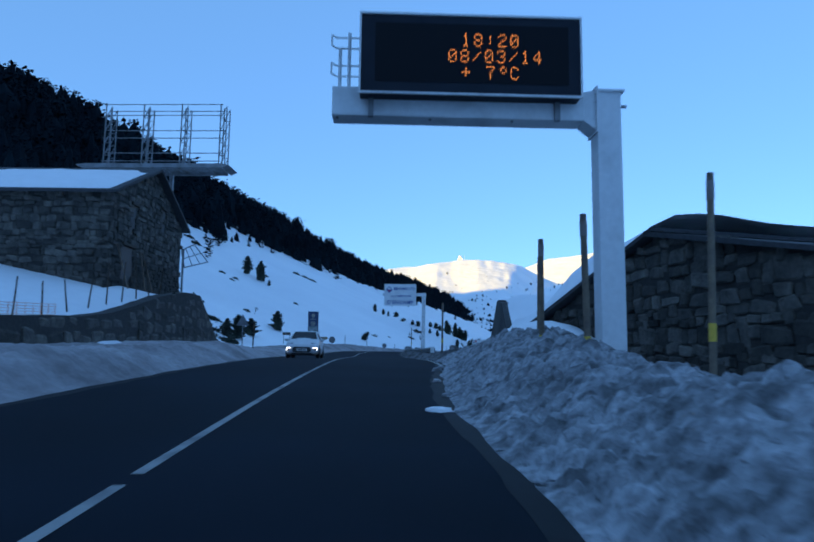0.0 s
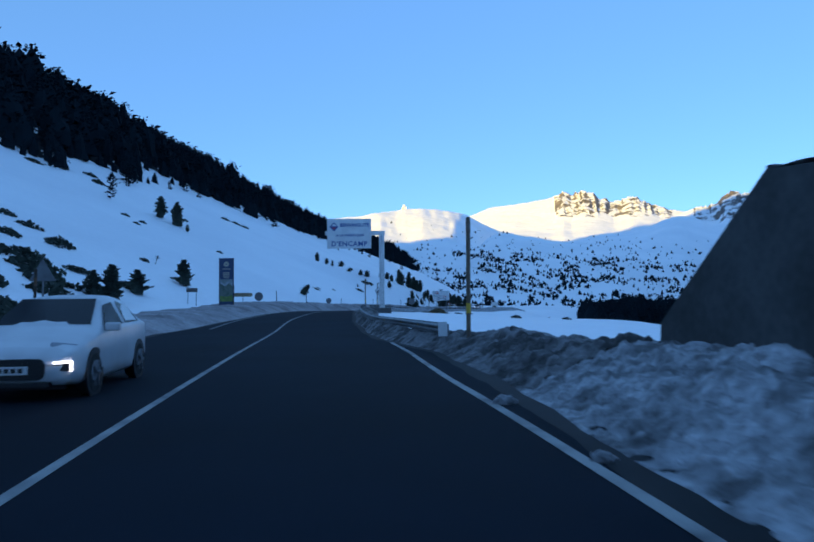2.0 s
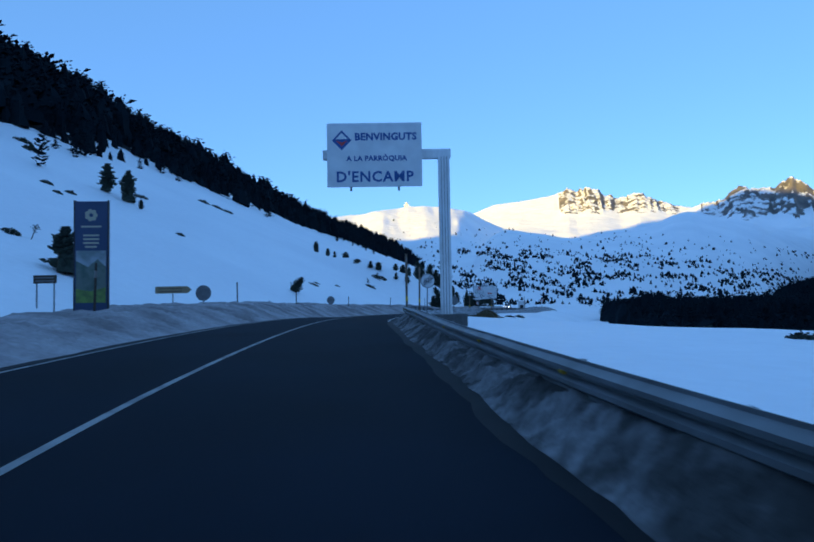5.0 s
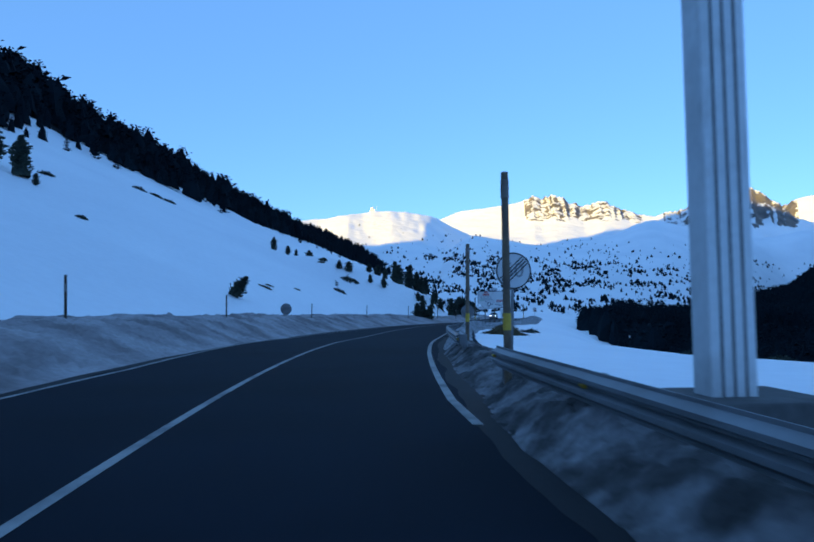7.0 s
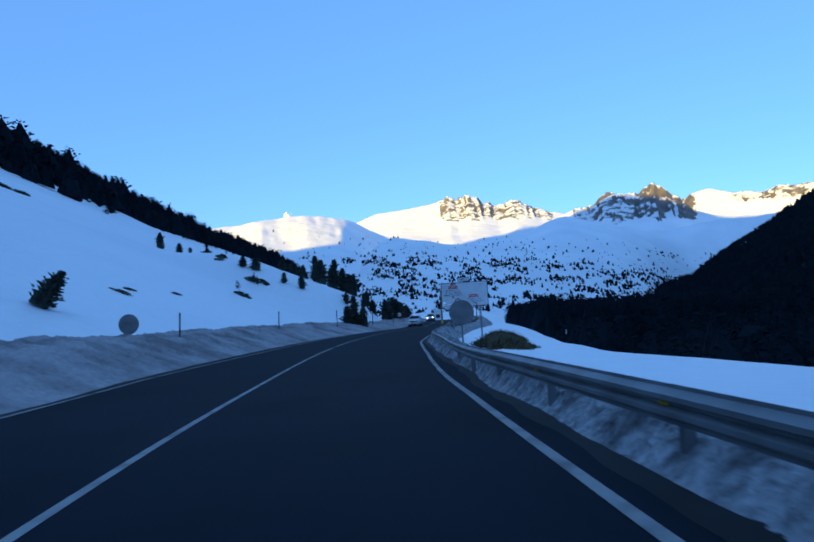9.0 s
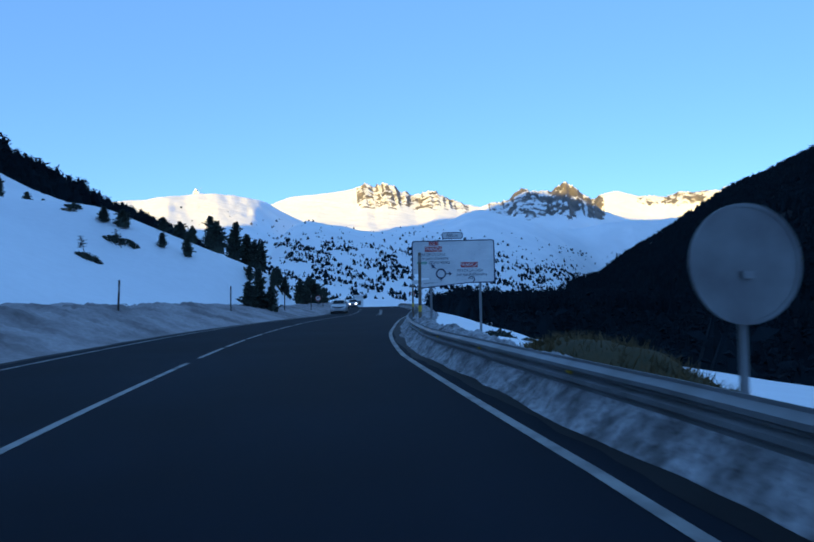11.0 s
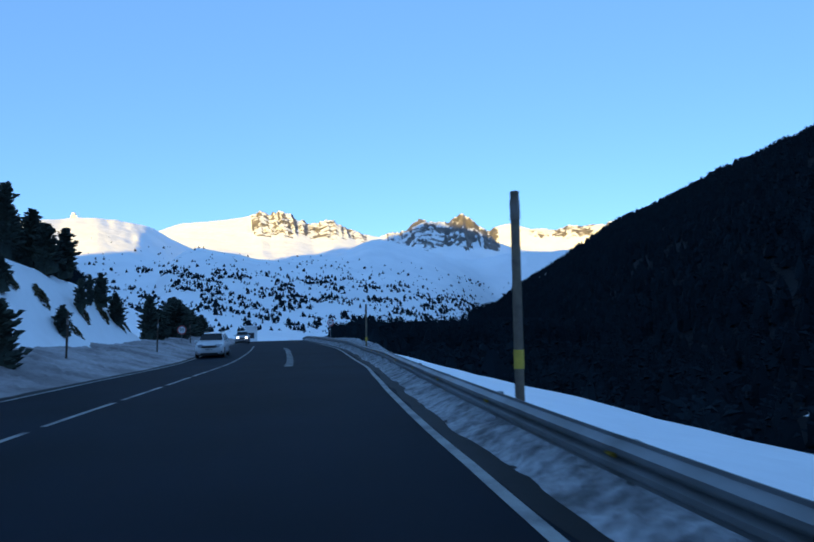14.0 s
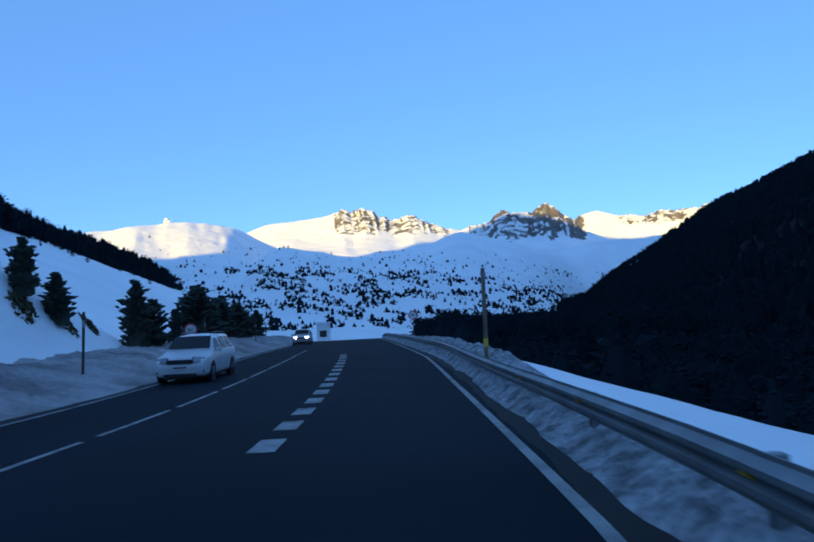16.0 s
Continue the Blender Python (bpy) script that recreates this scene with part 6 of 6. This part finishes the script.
    plate = part("number_plate", bm, PLATE, body)
    bm = bmesh.new()
    for k in range(5):
        box(bm, (-0.2 + 0.085 * k, -0.055, pz - 0.03), (-0.14 + 0.085 * k, -0.0505, pz + 0.03))
    part("plate_bar", bm, TRIM, plate)
    lx, ly, lz, lw, lh = glass["lamp"]
    for side in (-1, 1):
        bm = bmesh.new()
        box(bm, (-lw / 2, -0.02, -lh / 2), (lw / 2, 0.12, lh / 2), 0.02, m=pose(side * lx, ly, lz, -24, side * 8, side * 32))
        lamp = part("headlight", bm, LAMPLIT if lamps_lit == 2 else LAMPGLASS, body)
        fx, fy, fz = glass["fog"]
        bm = bmesh.new()
        box(bm, (-0.1, -0.02, -0.06), (0.1, 0.08, 0.06), 0.015, m=pose(side * fx, fy, fz, 0, 0, side * 24))
        fog = part("fog_lamp", bm, TRIM, body)
        if lamps_lit == 1:
            bm = bmesh.new()
            box(bm, (-0.12, -0.035, 0.055), (0.12, -0.02, 0.075), m=pose(side * fx, fy, fz, 0, 0, side * 24))
            box(bm, (side * 0.1 - 0.012, -0.035, -0.055), (side * 0.1 + 0.012, -0.02, 0.055), m=pose(side * fx, fy, fz, 0, 0, side * 24))
            part("running_light", bm, LAMPLIT, fog)
        mx, my, mz = glass["mirror"]
        bm = bmesh.new()
        box(bm, (side * mx - 0.11, my - 0.05, mz - 0.06), (side * mx + 0.11, my + 0.06, mz + 0.07), 0.03)
        part("mirror", bm, paint, body)
    if rails:
        for side in (-1, 1):
            bm = bmesh.new()
            rod(bm, (side * 0.52, 1.9, rails + 0.05), (side * 0.5, 4.0, rails + 0.04), 0.018, n=8)
            for y in (1.92, 2.95, 3.98):
                rod(bm, (side * 0.51, y, rails - 0.03), (side * 0.51, y, rails + 0.05), 0.016, n=6)
            part("roof_rail", bm, TRIM, body)
    bm = bmesh.new()
    box(bm, (-0.62, 0.3, 0.14), (0.62, ys_[-1] - 0.3, 0.24))
    part("underbody", bm, TRIM, body)
    return root


CARWHITE = mat("white_car_paint", (0.62, 0.63, 0.65), 0.3, second=(0.5, 0.5, 0.52), scale=1.2)
CARSILVER = mat("silver_car_paint", (0.35, 0.36, 0.38), 0.35, 0.4)
HATCH = ((0.0, 0.6, 0.3, 0.56, 0.6, 0.52), (0.1, 0.76, 0.22, 0.66, 0.72, 0.66), (0.45, 0.84, 0.19, 0.76, 0.86, 0.7), (1.05, 0.86, 0.18, 0.88, 0.98, 0.72), (1.85, 0.86, 0.18, 0.93, 1.41, 0.56), (2.5, 0.86, 0.18, 0.95, 1.46, 0.56), (3.2, 0.86, 0.18, 0.97, 1.41, 0.54), (3.75, 0.83, 0.22, 0.97, 1.1, 0.6), (3.95, 0.74, 0.3, 0.82, 0.88, 0.6))
car("white_hatchback", place(34.3, -1.95), HATCH, {"y": (0.78, 3.2), "r": 0.31}, CARWHITE, "white hatchback with lit corner running lights driving downhill",
    {"front": ((1.12, 0.68, 0.985), (1.8, 0.55, 1.375)), "sides": ((1.25, 2.35), (2.4, 3.35)), "slant": 0.55, "grille": (0.46, 0.3, 0.58), "plate": 0.43, "lamp": (0.62, 0.24, 0.71, 0.34, 0.13), "fog": (0.66, 0.06, 0.46), "mirror": (0.93, 1.35, 0.95)}, lamps_lit=1)
ESTATE = ((0.0, 0.64, 0.32, 0.6, 0.68, 0.56), (0.1, 0.78, 0.24, 0.74, 0.82, 0.68), (0.45, 0.86, 0.2, 0.84, 0.94, 0.72), (1.0, 0.87, 0.2, 0.93, 1.03, 0.74), (1.7, 0.87, 0.2, 0.97, 1.5, 0.6), (2.6, 0.87, 0.2, 0.99, 1.56, 0.6), (4.0, 0.87, 0.2, 1.0, 1.53, 0.58), (4.38, 0.84, 0.24, 1.0, 1.2, 0.62), (4.48, 0.78, 0.3, 0.88, 0.95, 0.62))
EST_FIT = {"front": ((1.08, 0.7, 1.085), (1.66, 0.6, 1.475)), "sides": ((1.2, 2.1), (2.15, 3.1), (3.15, 4.0)), "slant": 0.5, "grille": (0.42, 0.63, 0.77), "plate": 0.52, "lamp": (0.6, 0.07, 0.75, 0.4, 0.2), "fog": (0.66, 0.06, 0.4), "mirror": (0.95, 1.3, 1.02)}
car("white_estate_car", place(207.0, -1.95), ESTATE, {"y": (0.8, 3.65), "r": 0.31}, CARWHITE, "white estate car with roof rails driving downhill", EST_FIT, rails=1.56)
car("silver_estate_car", place(252.0, -2.0), ESTATE, {"y": (0.8, 3.65), "r": 0.31}, CARSILVER, "distant silver car with its headlights lit", EST_FIT, lamps_lit=2)


# ---------------------------------------------------------------- scrub and lumps
def shrub_mesh(seed, material):
    rng = np.random.RandomState(seed)
    verts, tris = [], []
    for k in range(150):
        a, r = rng.rand() * 6.28, rng.rand() ** 0.6
        c = np.array([math.cos(a) * r, math.sin(a) * r * 0.7, 0.45 * rng.rand() * (1.1 - r)])
        size = 0.09 + 0.13 * rng.rand()
        d = rng.normal(size=(3, 3))
        d /= np.linalg.norm(d, axis=1)[:, None]
        i = len(verts)
        verts += [c + d[0] * size, c + d[1] * size, c + d[2] * size, c - (d[0] + d[1]) * size * 0.4]
        tris += [(i, i + 1, i + 2), (i, i + 1, i + 3), (i + 1, i + 2, i + 3), (i, i + 2, i + 3)]
    me = raw_mesh("foliage", np.array(verts), np.array(tris))
    me.materials.append(material)
    return me


SHRUBS = [shrub_mesh(500 + k, NEEDLES) for k in range(4)] + [shrub_mesh(520 + k, SCRUB) for k in range(3)]


def shrub(kind, s, o, size, flat, label):
    x, y, z = on_ground(s, o, 0.02)
    dx, dy = ground_at(x + 0.5, y) - ground_at(x - 0.5, y), ground_at(x, y + 0.5) - ground_at(x, y - 0.5)
    tilt = Vector((0, 0, 1)).rotation_difference(Vector((-dx, -dy, 1)).normalized()).to_matrix().to_4x4()
    root = thing("shrub", Matrix.Translation((x, y, z)) @ tilt @ pose(0, 0, 0, 0, 0, (s * 31) % 360), label, "shrub", "shrubs on the slope")
    ob = new("foliage", SHRUBS[kind])
    ob.parent = root
    ob.matrix_local = Matrix.Diagonal((size * 1.3, size * 1.3, size * flat * 1.3, 1))


DARK, DRY = "low dark juniper shrub half buried in snow", "flattened dry brown scrub showing through snow"
for i, (s, o, size) in enumerate(((103.7, -43.2, 1.0), (101.1, -37.8, 1.2), (99.6, -33.7, 1.3), (95.8, -28.1, 1.6), (83.0, -27.8, 2.0), (83.0, -23.2, 1.9), (81.5, -18.1, 1.4), (78.2, -16.2, 1.3), (90.3, -18.1, 1.2), (86, -25.5, 1.7), (80, -21, 2.0), (77, -19, 1.5), (73, -22, 2.0), (69, -18, 1.6),
                                   (66, -22, 2.0), (74, -27, 1.8), (88, -22, 1.1), (92, -31, 1.2), (64, -15, 1.2), (60, -17, 1.4), (57, -13, 1.2), (54, -15, 1.2), (142.2, -45.7, 0.8), (141.9, -49, 0.9), (137.7, -43.7, 0.7), (152.2, -79.7, 1.5), (160.9, -73.6, 1.6), (163.1, -78.4, 1.4),
                                   (210.6, -65.8, 1.2), (208.7, -67.7, 1.2), (164.3, -53.8, 1.0), (204.6, -69.1, 1.3), (148.8, -33.8, 0.7), (107.8, -24.6, 0.7), (189.5, -19.9, 0.9), (194, -25.6, 0.8), (190.1, -18.9, 0.9), (178.7, -17.0, 0.9))):
    shrub(i % 4, s, o, size, 0.9, DARK)
for i, (s, o, size) in enumerate(((156.4, -17.2, 1.1), (164.3, -16.8, 0.8), (192.5, -25.4, 0.9), (158.5, -17.7, 0.8), (201, -9.5, 0.9), (203, -8.4, 0.8), (207, -9.2, 0.9), (212, -9.4, 1.0), (198, -10, 0.8), (215, -9.0, 0.9), (218.5, -9.4, 0.9), (222, -8.6, 0.9), (225, -9.4, 0.8), (234.8, -17.9, 1.6), (228, -6.6, 1.2),
                                   (140.5, 8.0, 0.8), (142, 8.8, 0.9), (143.5, 8.3, 1.0), (145, 9.0, 0.9), (146.5, 8.4, 1.0), (148, 9.2, 0.9), (149.5, 8.8, 0.9), (151, 9.3, 0.8), (144, 10.2, 0.9), (146, 10.6, 0.8), (148, 10.8, 0.8), (141.5, 9.8, 0.7))):
    shrub(4 + i % 3, s, o, size * (0.62 if o < -12 else 0.8), 0.5, DRY)
for i, (s, o, size) in enumerate(((156.5, 11.5, 0.55), (163.9, 12.3, 0.4), (168.4, 11.6, 0.7), (171.9, 11.4, 0.4), (165.3, 10.6, 0.35), (120, 22, 0.6), (128, 20, 0.5), (112, 26, 0.5), (90, 24, 0.5), (84, 18, 0.5))):
    shrub(i % 4, s, o, size, 1.0, "small dark bush on the open snowfield")


def sapling(s, o, h, lean):
    x, y, z = on_ground(s, o)
    root = thing("sapling", pose(x, y, z, 0, lean, 30), "thin wind-bent pine sapling on the snow", "tree", "saplings")
    bm = bmesh.new()
    rod(bm, (0, 0, -0.2), (0, 0, h), 0.04, 0.02, 7)
    part("trunk", bm, BARK, root)
    v, t = needle_crown(np.random.RandomState(int(s)), h * 0.6, h * 0.35, 6, 5, 2)
    v[:, 2] += h * 0.45
    me = raw_mesh("crown", v, t)
    me.materials.append(NEEDLES)
    ob = new("crown", me)
    ob.parent = root


for s, o, h, lean in ((178.7, -17.2, 1.6, -14), (188.5, -18.8, 1.7, -18), (108.3, -23.5, 1.2, 20)):
    sapling(s, o, h, lean)


def snow_lump(s, o, size, label, material=None, high=0.5):
    root = thing("snow_lump", place(s, o), label, "snow lump", "snow lumps on the road")
    rng = np.random.RandomState(int(s * 10))
    bm = bmesh.new()
    bmesh.ops.create_icosphere(bm, subdivisions=3, radius=1.0)
    for v in bm.verts:
        n = noise.noise(v.co * 2.2 + Vector((s, o, 0)))
        v.co *= 1 + 0.35 * n
        v.co.x *= size
        v.co.y *= size * 0.7
        v.co.z = max(v.co.z, -0.15) * size * high
    part("lump", bm, material or SNOW, root, "", True)


snow_lump(10.4, 3.0, 0.21, "clean white snow lump fallen beside the bank", SNOW, 0.35)
for i, (s, o, z) in enumerate(((12.6, 3.35, 0.16), (16.0, 3.4, 0.14), (20.5, 3.75, 0.2), (22.2, 4.0, 0.15), (27, 4.3, 0.18), (30, 4.35, 0.14), (33, 4.4, 0.2))):
    snow_lump(s, o, z * 0.8, "small dirty snow lump at the road's edge", BANK, 0.7)


def grassy_hump(s0, o0, rs, ro, high):
    """A hump of dry grass beside the road, bare of snow."""
    x, y, z = on_ground(s0, o0, 0.3)
    root = thing("grassy_hump", pose(x, y, z, 0, 0, -heading(s0)), "bare hump of dry brown grass above the snowfield", "grass bank")
    bm = bmesh.new()
    rows, n = [], 24
    for j in range(n):
        rows.append([])
        for i in range(n):
            px, py = ro * (-1 + 2 * i / (n - 1)), rs * (-1 + 2 * j / (n - 1))
            d = math.hypot(px / ro, py / rs)
            rows[-1].append(bm.verts.new((px, py, high * max(0.0, 1 - d ** 2) * (1 + 0.35 * noise.noise(Vector((px, py, 3)) * 0.8)))))
    for a, b in zip(rows, rows[1:]):
        for i in range(n - 1):
            bm.faces.new((a[i], a[i + 1], b[i + 1], b[i]))
    part("soil", bm, SCRUB, root, "", True)
    rng = np.random.RandomState(77)
    verts, tris = [], []
    for k in range(1700):
        a, r = rng.rand() * 6.283, rng.rand() ** 0.5
        px, py = ro * r * math.cos(a), rs * r * math.sin(a)
        pz = high * max(0.0, 1 - r * r)
        lean, up, w = rng.normal(size=2) * 0.14, rng.uniform(0.12, 0.34), rng.uniform(0.015, 0.035)
        i = len(verts)
        verts += [(px - w, py, pz - 0.05), (px + w, py + w, pz - 0.05), (px + lean[0], py + lean[1], pz + up)]
        tris.append((i, i + 1, i + 2))
    me = raw_mesh("grass", np.array(verts), np.array(tris))
    me.materials.append(STRAW)
    blades = new("grass", me)
    blades.parent = root
    tagged(blades, "dry straw-coloured grass", kind="stuff")


STRAW = mat("dry_straw", (0.14, 0.105, 0.055), 0.9, second=(0.07, 0.055, 0.03), scale=2.0, spec=0.1)
grassy_hump(145.5, 9.3, 6.0, 1.6, 0.95)
